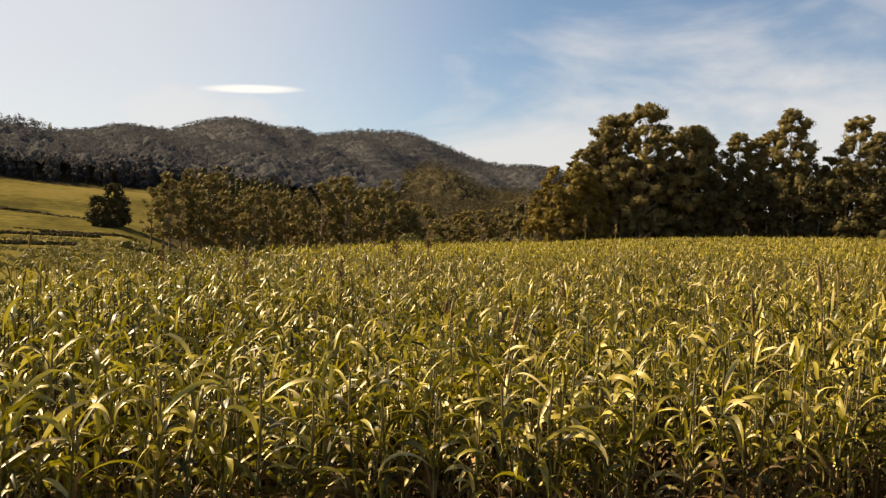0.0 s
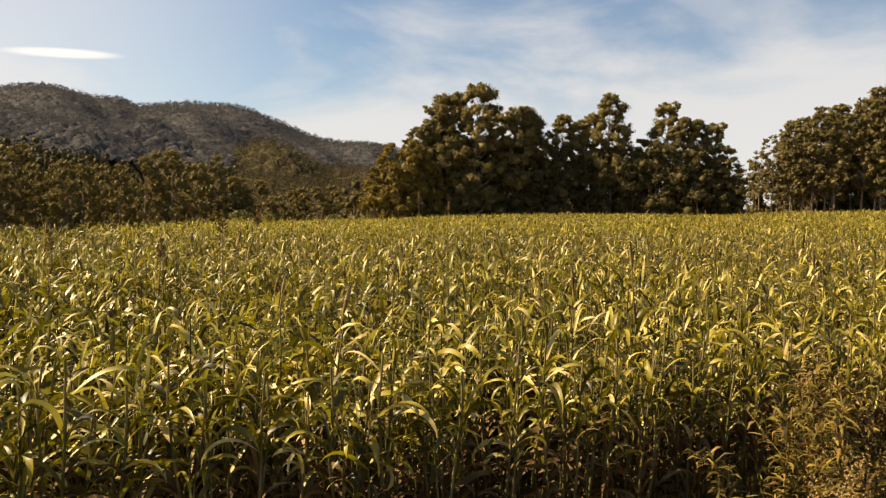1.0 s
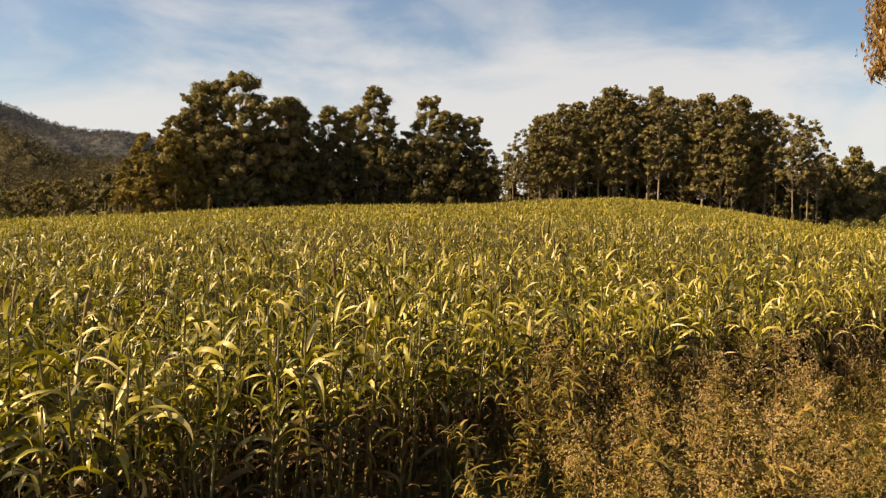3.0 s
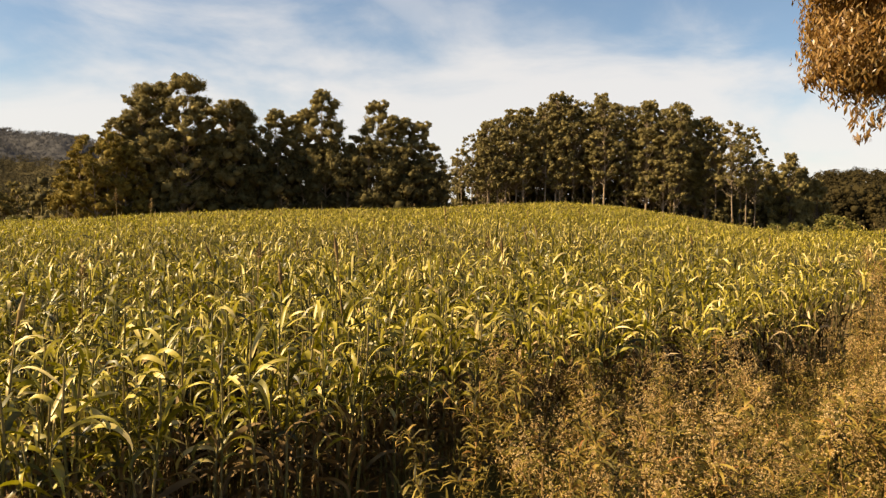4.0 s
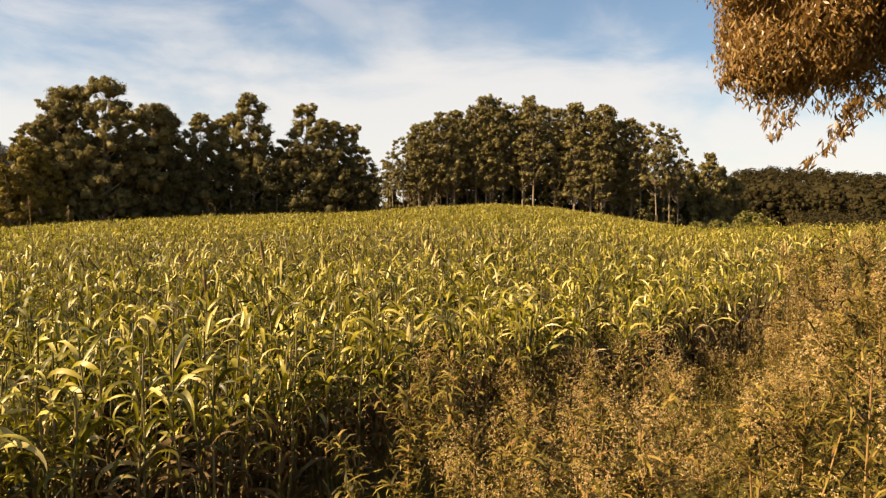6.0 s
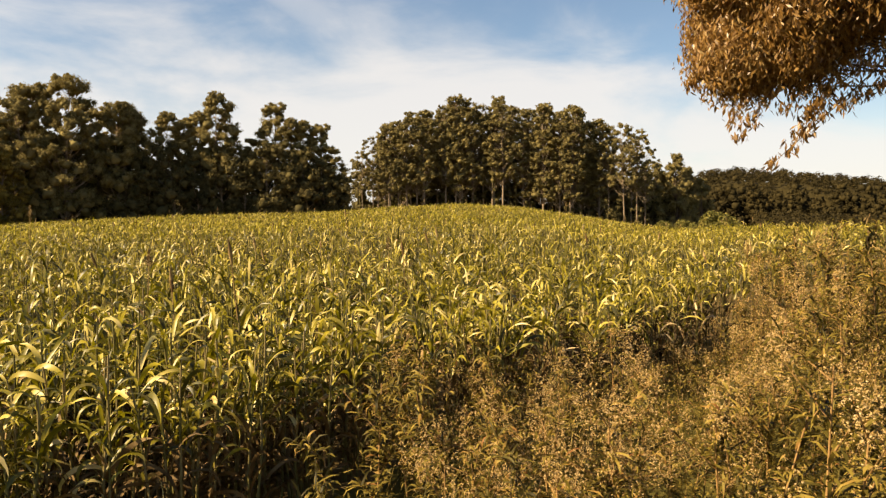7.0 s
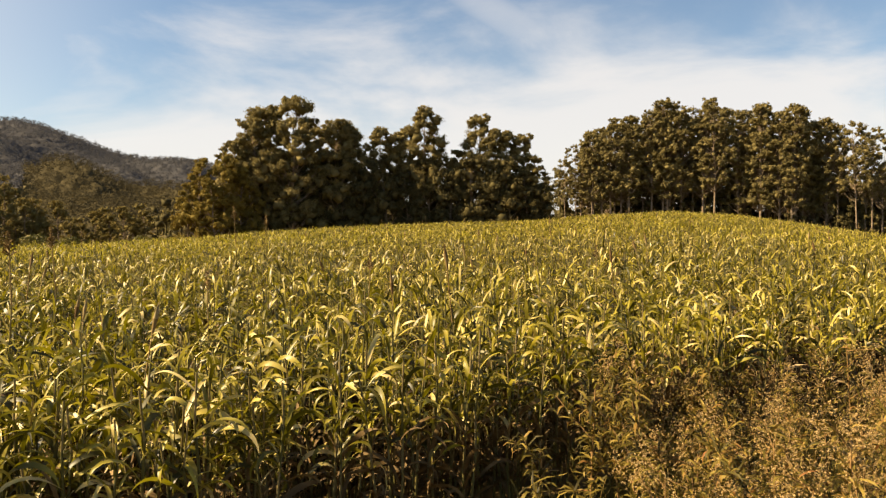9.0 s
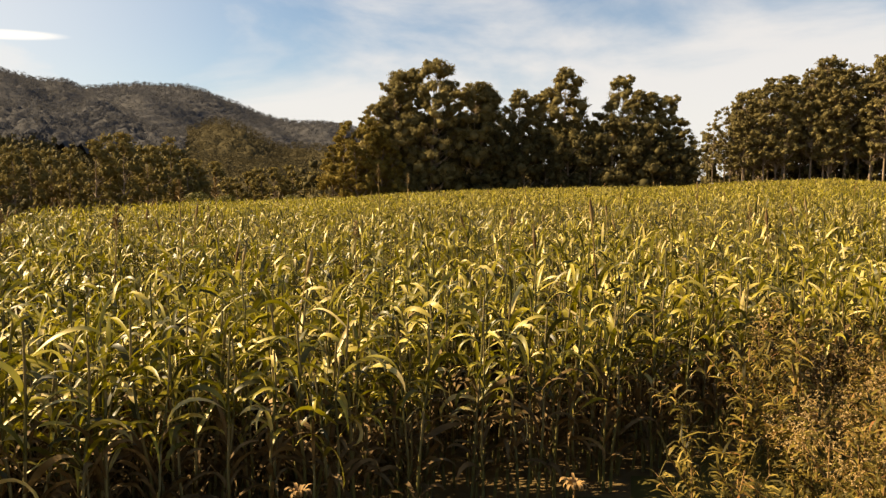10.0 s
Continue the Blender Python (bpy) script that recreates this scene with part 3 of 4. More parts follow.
# trees at the foot of the slope, right of the tall grove
small = [make_tree("dark_tree", "small dark pointed tree below the grove", "trees below the grove", M_EUC, M_DBARK, None,
                   height=9, spread=2.7, bare=0.04, clumps=80, per=150, seed=41, clump_r=(0.4, 0.8), leaf=0.11, trunk_r=0.15, columnar=0.8, gap=0.4)]
stand(small, [(24.2, 116, 0.0855), (22.6, 118, 0.0745), (23.5, 118, 0.062), (24.9, 119, 0.068), (25.7, 120, 0.053), (21.8, 114, 0.07)], [9])

# wood in the valley and single trees on the pasture
mid = [make_tree("valley_tree", "olive-brown eucalyptus standing in the valley wood", "valley wood", M_MID, M_BARK, None,
                 height=15, spread=s, bare=0.24, clumps=c, per=130, seed=sd, clump_r=(0.55, 1.1), leaf=0.13, trunk_r=0.22, columnar=0.5, gap=0.46)
       for s, c, sd in ((2.2, 46, 51), (1.9, 40, 52), (2.5, 52, 53))]
rows = []
for k in range(44):
    az = -55.5 + 29.5 * (k + 0.8 * tr.random()) / 44
    top = float(np.interp(az, [-56.5, -54.3, -51, -48.5, -45, -42, -40, -37.7, -36, -31, -27], [0.045, 0.070, 0.072, 0.054, 0.049, 0.080, 0.078, 0.066, 0.040, 0.036, 0.042]))
    rows.append((az, 112 + 20 * tr.random(), top * tr.choice((0.45, 0.62, 0.8, 0.95, 1.0, 1.08))))
stand(mid, rows, [15] * 3)
# tall trees that stand out along the ridge
for i, (az, slope) in enumerate(((-49.6, 0.1435), (-49.2, 0.1425), (-43.9, 0.127), (-41.6, 0.1345), (-41.1, 0.134), (-40.6, 0.133), (-30.6, 0.0985), (-29.8, 0.097), (-28.9, 0.0965), (-28.2, 0.0955), (-27.2, 0.097), (-61.6, 0.117))):
    x, y, z = at_bearing(az, 648, 0.5)
    s = (1.86 + 648 * slope - z) / 15
    copy_thing_at(mid[i % 3], Matrix.Translation((x, y, z)) @ Matrix.Rotation(i * 1.9, 4, "Z") @ Matrix.Diagonal((s * 0.9, s * 0.9, s, 1)))
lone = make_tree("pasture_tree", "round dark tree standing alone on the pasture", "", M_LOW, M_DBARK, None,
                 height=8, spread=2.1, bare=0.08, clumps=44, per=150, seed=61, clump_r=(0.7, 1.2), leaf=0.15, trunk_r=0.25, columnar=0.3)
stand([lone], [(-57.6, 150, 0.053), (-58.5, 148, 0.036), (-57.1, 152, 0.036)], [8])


# ---------------------------------------------------------------- woods on the hills
def hill_wood(name, label, az0, az1, r0, r1, spacing, height, seed, k=2, fringe=6, leaf=0.9, slim=0.30, mat=M_HAZED_WOOD, stack=1):
    global rng
    rng = np.random.default_rng(seed)
    area = radians(az1 - az0) / 2 * (r1 ** 2 - r0 ** 2)
    n = int(area / spacing ** 2)
    az = np.radians(rng.uniform(az0, az1, n))
    r = np.sqrt(rng.uniform(r0 ** 2, r1 ** 2, n))
    x, y = np.sin(az) * r, np.cos(az) * r
    z = ground_z(x, y)
    h = height * rng.uniform(0.6, 1.15, n) * (1 + 0.25 * np.sin(x * 0.05) * np.cos(y * 0.043))
    p = Pile()
    for j in range(stack):
        f = 0.60 if stack == 1 else 0.22 + 0.66 * j / (stack - 1)
        c = np.column_stack([x, y, z + h * f]) + (rng.uniform(-0.11, 0.11, (n, 3)) * h[:, None] if stack > 1 else 0)
        s = h * slim * rng.uniform(0.7, 1.15, n) * (1 - 0.25 * j / max(1, stack - 1))
        p.add(*puffs(c, s * (1.0 if stack == 1 else 0.75), k, 0.62 if stack == 1 else 0.95, 0.22))
        if fringe:
            p.add(*sprigs(c, s * 1.25, fringe, leaf, squash=0.9 if stack == 1 else 1.0, spread=0.4, shell=0.3))
    p.add(*rods(np.column_stack([x, y, z - 0.5]), np.column_stack([x, y, z + h * 0.5]), np.full(n, 0.22), np.full(n, 0.12), 3))
    return tagged(new(name, p.mesh(name, mat, True)), label, "forest", kind="stuff")


def canopy(name, label, az0, az1, r0, r1, cell, crown, height, seed, tufts, leaf, mat, dome=0.42, vary=(0.62, 1.15), squash=1.1, ramp=11):
    """A closed wood seen from afar: a sheet of crowns that shoulder one another, with leafy tufts on each."""
    global rng
    rng = np.random.default_rng(seed)
    corners = [(math.sin(radians(a)) * q, math.cos(radians(a)) * q) for a in np.linspace(az0, az1, 9) for q in (r0, r1)]
    x0, x1 = min(c[0] for c in corners), max(c[0] for c in corners)
    y0, y1 = min(c[1] for c in corners), max(c[1] for c in corners)
    gx, gy = np.meshgrid(np.arange(x0, x1, cell), np.arange(y0, y1, cell), indexing="ij")
    gx, gy = gx + rng.uniform(-0.3, 0.3, gx.shape) * cell, gy + rng.uniform(-0.3, 0.3, gx.shape) * cell
    nx, ny = int((x1 - x0) / crown) + 3, int((y1 - y0) / crown) + 3
    cx = x0 + (np.arange(nx)[:, None] - 1 + rng.uniform(0.1, 0.9, (nx, ny))) * crown
    cy = y0 + (np.arange(ny)[None, :] - 1 + rng.uniform(0.1, 0.9, (nx, ny))) * crown
    tall = rng.uniform(*vary, (nx, ny)) * (1 + 0.18 * np.sin(cx * 0.045) * np.cos(cy * 0.05))
    wide = rng.uniform(0.55, 0.85, (nx, ny)) * crown
    ix, iy = ((gx - x0) / crown).astype(int) + 1, ((gy - y0) / crown).astype(int) + 1
    best = np.full(gx.shape, 0.35)
    for dx in (-1, 0, 1):
        for dy in (-1, 0, 1):
            kx, ky = np.clip(ix + dx, 0, nx - 1), np.clip(iy + dy, 0, ny - 1)
            d2 = ((gx - cx[kx, ky]) ** 2 + (gy - cy[kx, ky]) ** 2) / wide[kx, ky] ** 2
            best = np.maximum(best, tall[kx, ky] * (1 - dome * d2))
    rr, aa = np.hypot(gx, gy), np.degrees(np.arctan2(gx, gy))
    inside = (rr > r0) & (rr < r1) & (aa > az0) & (aa < az1)
    best = best * np.clip((rr - r0) / ramp, 0, 1) ** 0.5
    z = ground_z(gx, gy) + height * best * 0.82 + rng.normal(0, 0.02 * height, gx.shape)
    core = inside.copy()
    core[1:-1, 1:-1] = inside[1:-1, 1:-1] & inside[:-2, 1:-1] & inside[2:, 1:-1] & inside[1:-1, :-2] & inside[1:-1, 2:]
    ids = np.arange(gx.size).reshape(gx.shape)
    q = np.stack([ids[:-1, :-1], ids[1:, :-1], ids[1:, 1:], ids[:-1, 1:]], -1).reshape(-1, 4)
    q = q[core.ravel()[q].all(1)]
    used, q = np.unique(q, return_inverse=True)
    p = Pile()
    p.add(np.stack([gx, gy, z], -1).reshape(-1, 3)[used], q.reshape(-1, 4))
    fx, fy = cx.ravel(), cy.ravel()
    fr, fa = np.hypot(fx, fy), np.degrees(np.arctan2(fx, fy))
    ok = (fr > r0 + 2) & (fr < r1 - 2) & (fa > az0 + 0.3) & (fa < az1 - 0.3)
    top = np.column_stack([fx, fy, ground_z(fx, fy) + height * tall.ravel() * 0.95 * np.clip((fr - r0) / ramp, 0, 1) ** 0.5])[ok]
    p.add(*sprigs(top, wide.ravel()[ok] * 0.68, tufts, leaf, squash=squash, shell=0.5, spread=0.3, cap=True))
    return tagged(new(name, p.mesh(name, mat, True)), label, "forest", kind="stuff")


# both hillside woods and the plantation's edge wear the haze-tinted foliage
canopy("far_forest", "dense forest covering the far hillside, greyed by haze in its colour", -70, -21, 405, 690, 2.1, 4.2, 6.0, 71, 22, 0.46, M_HAZED_WOOD, 0.35, (0.66, 1.12))
canopy("hillside_forest", "tall dark plantation on the lower hillside, haze mixed into its colour", -70, -37, 300, 408, 1.5, 3.6, 11.5, 72, 34, 0.34, M_HAZED_WOOD, 0.30, (0.72, 1.12), 1.3, 3)
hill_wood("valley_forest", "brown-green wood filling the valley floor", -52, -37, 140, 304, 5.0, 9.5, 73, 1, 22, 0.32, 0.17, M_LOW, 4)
canopy("slope_forest", "brown-green forest climbing the slope behind the valley", -37.5, -20, 138, 412, 1.8, 3.3, 9.5, 86, 40, 0.30, M_SLOPE, 0.45, (0.6, 1.15), 1.5)
canopy("eastern_forest", "low dark wood on the gentle rise", 17, 47, 192, 266, 1.4, 2.9, 10.6, 74, 84, 0.30, M_DARK, 0.16, (0.86, 1.08), 1.2)
hill_wood("wood_edge", "dark leafy edge of the wood", 17, 47, 184, 196, 2.3, 11.5, 84, 1, 26, 0.28, 0.15, M_DARK, 6)
hill_wood("plantation_rim", "leafy edge of the young plantation", 29, 47, 138, 144, 1.7, 5.0, 85, 1, 20, 0.2, 0.18, M_DARK, 4)
hill_wood("plantation_edge", "straight stems and crowns at the plantation's edge", -70, -46, 294, 303, 2.6, 11.5, 79, 1, 22, 0.3, 0.11, M_HAZED_WOOD, 7)
canopy("young_plantation", "low even plantation of young trees", 29, 47, 142, 180, 1.0, 2.2, 4.6, 77, 44, 0.28, M_DARK, 0.2, (0.85, 1.1), 1.2)
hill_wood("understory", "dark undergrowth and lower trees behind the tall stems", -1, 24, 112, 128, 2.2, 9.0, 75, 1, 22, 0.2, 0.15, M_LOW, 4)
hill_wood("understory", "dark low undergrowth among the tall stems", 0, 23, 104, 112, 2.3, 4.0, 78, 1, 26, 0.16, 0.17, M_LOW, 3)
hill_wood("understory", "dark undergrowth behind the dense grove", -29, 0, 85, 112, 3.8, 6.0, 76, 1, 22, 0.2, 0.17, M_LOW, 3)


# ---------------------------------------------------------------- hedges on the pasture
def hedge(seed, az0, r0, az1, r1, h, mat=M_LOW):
    global rng
    rng = np.random.default_rng(seed)
    a = np.array(at_bearing(az0, r0))
    b = np.array(at_bearing(az1, r1))
    n = max(8, int(np.linalg.norm(b - a) / (h * 0.28)))
    f = (np.arange(n) + rng.random(n) * 0.8) / n
    x, y = a[0] + (b - a)[0] * f, a[1] + (b - a)[1] * f
    x, y = x + rng.normal(0, 0.5, n), y + rng.normal(0, 0.5, n)
    s = h * rng.uniform(0.5, 1.0, n)
    c = np.column_stack([x, y, ground_z(x, y) + s * 0.35])
    p = Pile()
    p.add(*puffs(c, s * 0.34, 2, 0.8, 0.25))
    p.add(*sprigs(c, s * 0.8, 34, 0.17, squash=0.8, shell=0.6, cap=True))
    return tagged(new("hedge", p.mesh("hedge", mat)), "dark uneven hedge line across the pasture", "hedge", "hedges on the pasture", kind="stuff")


hedge(801, -70, 95, -58.5, 106, 0.5)
hedge(802, -70, 190, -61.2, 165, 0.9)
hedge(803, -61.2, 165, -58, 160, 0.7)
hedge(804, -69, 140, -60, 128, 0.45)
hedge(805, -62, 122, -56, 126, 0.5)
hedge(806, -68, 66, -60, 72, 0.35)
hedge(809, -57, 66, -47, 80, 1.3, M_SHRUB)


def rough_pasture():
    """Uneven brown-green tussocks on the near side of the pasture."""
    global rng
    rng = np.random.default_rng(812)
    n = 900
    az, r = np.radians(rng.uniform(-70, -47, n)), rng.uniform(28, 92, n)
    x, y = np.sin(az) * r, np.cos(az) * r
    ok = (np.sin(x * 0.21 + 1.3 * np.sin(y * 0.17)) * np.sin(y * 0.26) > -0.1) & ~in_crop(x, y)
    x, y = x[ok], y[ok]
    size = rng.uniform(0.25, 0.6, len(x))
    p = Pile().add(*sprigs(np.column_stack([x, y, ground_z(x, y) + size * 0.2]), size, 46, 0.07, squash=0.6, shell=0.8, spread=0.8, long=2.6, cap=True))
    return tagged(new("tussocks", p.mesh("tussocks", M_SHRUB)), "rough brown-green tussocks at the pasture's near side", "grass", kind="stuff")


rough_pasture()


# ---------------------------------------------------------------- the sorghum field
def plant_leaves(n, height, near=True):
    """Random leaves for n plants: returns base height, bearing, rise, droop, length, width of each leaf, and its plant."""
    k = 15 if near else 8
    own = np.repeat(np.arange(n), k)
    f = np.tile((np.arange(k) + 0.3) / k, n) + rng.uniform(-0.04, 0.04, n * k)
    h = height[own] * (0.07 + 0.85 * f)
    first = rng.uniform(0, 2 * np.pi, n)
    bearing = first[own] + np.tile(np.arange(k) * np.pi, n) + rng.normal(0, 0.45, n * k)
    rise = np.radians(rng.uniform(32, 84, n * k))
    droop = np.radians(rng.uniform(50, 225, n * k))
    length = rng.uniform(0.15, 0.40, n * k) * np.interp(f, [0, 0.5, 1], [0.8, 1.1, 0.85])
    width = rng.uniform(0.013, 0.034, n * k)
    return own, h, bearing, rise, droop, length, width


def scatter(r0, r1, density, az0=-72, az1=46):
    area = radians(az1 - az0) / 2 * (r1 ** 2 - r0 ** 2)
    n = int(area * density)
    az = np.radians(rng.uniform(az0, az1, n))
    r = np.sqrt(rng.uniform(r0 ** 2, r1 ** 2, n))
    return np.sin(az) * r, np.cos(az) * r


def crop_height(x, y, n):
    wave = 0.06 * np.sin(x * 0.9 + 0.4 * y) + 0.05 * np.sin(y * 0.7 - 0.3 * x)
    return 1.05 + wave + rng.normal(0, 0.115, n)


def crop_band(name, label, r0, r1, density, segs, near, fold, widen, seed):
    global rng
    rng = np.random.default_rng(seed)
    x, y = scatter(r0, r1, density)
    tussock = np.sin(x * 7.1 + 1.9 * np.sin(y * 3.7)) * np.sin(y * 6.3 + 1.7 * np.sin(x * 4.1))
    ok = in_crop(x, y) & ~near_patch(x, y) & (rng.random(len(x)) < np.where(r0 < 28, 0.62 + 0.55 * tussock, 1.0))
    x, y = x[ok], y[ok]
    n = len(x)
    z = ground_z(x, y)
    h = crop_height(x, y, n)
    if r0 > 50:
        h = 1.02 + (h - 1.02) * 0.5
    own, lh, be, ri, dr, le, wi = plant_leaves(n, h, near)
    if r0 > 20:
        top = lh > h[own] * 0.42
        own, lh, be, ri, dr, le, wi = (a[top] for a in (own, lh, be, ri, dr, le, wi))
    base = np.column_stack([x[own], y[own], z[own] + lh])
    tw = rng.uniform(-2.2, 2.2, len(be))
    # withered leaves reach high up the stalk, their brown deepening the shade below
    dry = lh < h[own] * (0.44 + 0.22 * rng.random(len(lh)))

    def blades(pick, material, part_name):
        return Pile().add(*ribbons(base[pick], be[pick], ri[pick], dr[pick], le[pick] * (1 + 0.15 * (widen - 1)), wi[pick] * widen, segs, fold, tw[pick])).mesh(part_name, material, smooth=True)

    # beyond 25 m the lit copy brightens the crop through its colour
    crop = tagged(new(name, blades(~dry, M_CROP if r0 < 25 else M_CROP_FAR_LIT, name)), label, "crop", kind="stuff")
    if r0 < 10:
        tagged(part("dry_leaves", blades(dry, M_DRY, "dry_leaves"), crop, "withered brown lower leaves"), kind="stuff")
    s = Pile()
    lean = rng.normal(0, 0.05, (n, 2))
    a = np.column_stack([x, y, z - 0.03])
    b = np.column_stack([x + lean[:, 0], y + lean[:, 1], z + h * 0.95])
    s.add(*rods(a, b, np.full(n, 0.009 * widen ** 0.5), np.full(n, 0.005 * widen ** 0.5), 4 if near else 3))
    part("stalks", s.mesh("stalks", M_STALK), crop, "thin upright green-brown stalks")
    # a few plants carry a head above the leaves
    pick = rng.random(n) < (0.008 if near else 0.006)
    k = int(pick.sum())
    foot = b[pick]
    tall = rng.uniform(0.12, 0.42, k)
    tip = foot + np.column_stack([rng.normal(0, 0.05, k), rng.normal(0, 0.05, k), tall])
    heads = Pile()
    heads.add(*rods(foot - np.array([0, 0, 0.1]), tip, np.full(k, 0.006), np.full(k, 0.004), 3))
    d = unit(tip - foot)
    q0, q1, q2 = tip - d * 0.02, tip + d * 0.07, tip + d * 0.17
    heads.add(*rods(q0, q1, np.full(k, 0.008 * widen), np.full(k, 0.017 * widen), 5))
    heads.add(*rods(q1, q2, np.full(k, 0.017 * widen), np.full(k, 0.003), 5))
    part("seed_heads", heads.mesh("seed_heads", M_PANICLE), crop, "narrow brown seed heads above the leaves")
    return crop


def near_patch(x, y):
    """The strip of the field's edge that the walker stands closest to, planted singly."""
    front = np.interp(x, CROP_X, CROP_Y)
    return (x > -3.6) & (x < 1.9) & (y < front + 0.85) & (y > front)


def sorghum_plant(seed, height, head):
    global rng
    rng = np.random.default_rng(seed)
    t = thing("sorghum_plant", "green and straw-yellow sorghum plant with arching leaves", "plant", "plants at the field's edge")
    _, lh, be, ri, dr, le, wi = plant_leaves(1, np.array([height]), True)
    s = Pile()
    pts = np.column_stack([np.cumsum(rng.normal(0, 0.012, 6)), np.cumsum(rng.normal(0, 0.012, 6)), np.linspace(-0.03, height * 0.96, 6)])
    rad = np.linspace(0.0095, 0.005, 6)
    s.add(*rods(pts[:-1], pts[1:], rad[:-1], rad[1:], 6))
    part("stalk", s.mesh("stalk", M_STALK, True), t)
    for i in range(len(be)):
        p = Pile()
        foot = np.array([[np.interp(lh[i], pts[:, 2], pts[:, 0]), np.interp(lh[i], pts[:, 2], pts[:, 1]), lh[i]]])
        p.add(*ribbons(foot, be[i:i + 1], ri[i:i + 1], dr[i:i + 1], le[i:i + 1], wi[i:i + 1], 9, 0.35, rng.uniform(-2.2, 2.2, 1)))
        # lower half withered, its brown adding to the shade at the crop's foot
        withered = lh[i] < 0.5 * height
        part("leaf", p.mesh("leaf", M_DRY if withered else M_CROP_OBJ, True), t, "withered brown leaf" if withered else "")
    if head:
        p = Pile()
        tip = pts[-1] + np.array([0.02, 0.0, head])
        p.add(*rods(pts[-1:], tip[None], np.array([0.005]), np.array([0.004]), 5))
        n = 46
        f = rng.random(n)
        a = np.tile(tip, (n, 1)) + np.outer(f, np.array([0.01, 0, 0.16]))
        d = unit(np.column_stack([rng.normal(0, 1, n), rng.normal(0, 1, n), np.full(n, 1.4)]))
        p.add(*rods(a, a + d * (0.055 * (1 - 0.6 * f))[:, None], np.full(n, 0.0025), np.full(n, 0.006), 4))
        part("seed_head", p.mesh("seed_head", M_PANICLE), t, "loose brown seed head")
    return t


def plant_edge():
    global rng
    models = [sorghum_plant(200 + i, hh, 0) for i, hh in enumerate((1.08, 0.98, 1.15, 1.04, 1.2, 0.92, 1.1, 1.02, 0.96, 1.12))]
    rng = np.random.default_rng(300)
    x, y = scatter(1.2, 8.5, 62)
    ok = near_patch(x, y)
    x, y = x[ok][:255], y[ok][:255]
    z = ground_z(x, y)
    for i in range(len(x)):
        m = Matrix.Translation((x[i], y[i], z[i])) @ Euler((rng.normal(0, 0.05), rng.normal(0, 0.05), rng.uniform(0, 6.28))).to_matrix().to_4x4() @ Matrix.Scale(rng.uniform(0.88, 1.1), 4)
        k = i % len(models)
        if i < len(models):
            models[k].matrix_basis = m
        else:
            copy_thing_at(models[k], m)
    # taller plants with a seed head
    headed = sorghum_plant(260, 1.22, 0.34)
    tagged(headed, "tall sorghum plant with a loose brown seed head")
    spots = ((-49.3, 7.2, 0.98), (-42.7, 5.9, 0.98), (-38.4, 6.6, 1.10), (-35.6, 7.6, 1.12), (-25.6, 6.2, 0.9), (-14, 7.4, 0.92), (3.0, 9.5, 0.9), (-55, 8.0, 1.0), (-23.6, 14.0, 1.32), (-21.4, 16.0, 1.22), (16.2, 34.0, 1.3), (20.5, 30, 1.1))
    for i, (az, r, s) in enumerate(spots):
        px, py, pz = at_bearing(az, r, 0.0)
        m = Matrix.Translation((px, py, pz)) @ Matrix.Rotation(i * 1.3, 4, "Z") @ Matrix.Scale(s, 4)
        if i == 0:
            headed.matrix_basis = m
        else:
            copy_thing_at(headed, m)


plant_edge()
crop_front = crop_band("sorghum_stand", "dense sorghum stand with arching yellow-green leaves", 1.5, 6, 78, 5, True, 0.3, 1.0, 81)
crop_near = crop_band("sorghum_stand", "dense sorghum stand with arching yellow-green leaves", 6, 12, 50, 4, True, 0.0, 1.05, 84)
crop_mid = crop_band("sorghum_stand", "dense sorghum stand farther into the field", 12, 28, 20, 3, False, 0.0, 1.35, 82)
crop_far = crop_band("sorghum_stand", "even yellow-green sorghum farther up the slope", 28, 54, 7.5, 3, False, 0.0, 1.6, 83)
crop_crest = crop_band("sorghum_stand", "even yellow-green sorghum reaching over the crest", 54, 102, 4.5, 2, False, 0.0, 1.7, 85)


# ---------------------------------------------------------------- dry weeds beside the field
def weed_arrays(height, m=150, n=6):
    """Stem, branches, small curled leaves and the places of the seed heads of one dry weed."""
    top = np.array([rng.normal(0, 0.05), rng.normal(0, 0.05), height * 0.9])
    f = np.linspace(0.30, 0.95, n)
    a = np.outer(f, top)
    be = rng.uniform(0, 2 * np.pi, n)
    out = rng.uniform(0.06, 0.22, n)
    b = a + np.column_stack([np.cos(be) * out, np.sin(be) * out, rng.uniform(0.10, 0.28, n) * height])
    b[:, 2] = np.minimum(b[:, 2], height * rng.uniform(0.8, 1.03, n))
    stem = Pile()
    stem.add(*rods(np.array([[0, 0, -0.03]]), top[None], np.array([0.006]), np.array([0.003]), 5))
    branches = [rods(a[i:i + 1], b[i:i + 1], np.array([0.0035]), np.array([0.0018]), 4) for i in range(n)]
    heads = np.concatenate([b[2:], top[None]])
    pick = rng.integers(0, n, m)
    foot = a[pick] + (b - a)[pick] * rng.random(m)[:, None]
    low = rng.random(m) < 0.4
    foot[low] = np.outer(rng.uniform(0.05, 0.9, low.sum()), top)
    leaves = Pile()
    leaves.add(*ribbons(foot, rng.uniform(0, 6.28, m), np.radians(rng.uniform(-10, 65, m)), np.radians(rng.uniform(40, 200, m)), rng.uniform(0.04, 0.115, m), rng.uniform(0.007, 0.015, m), 3, 0.0, rng.uniform(-1.5, 1.5, m)))
    return stem, branches, leaves, heads


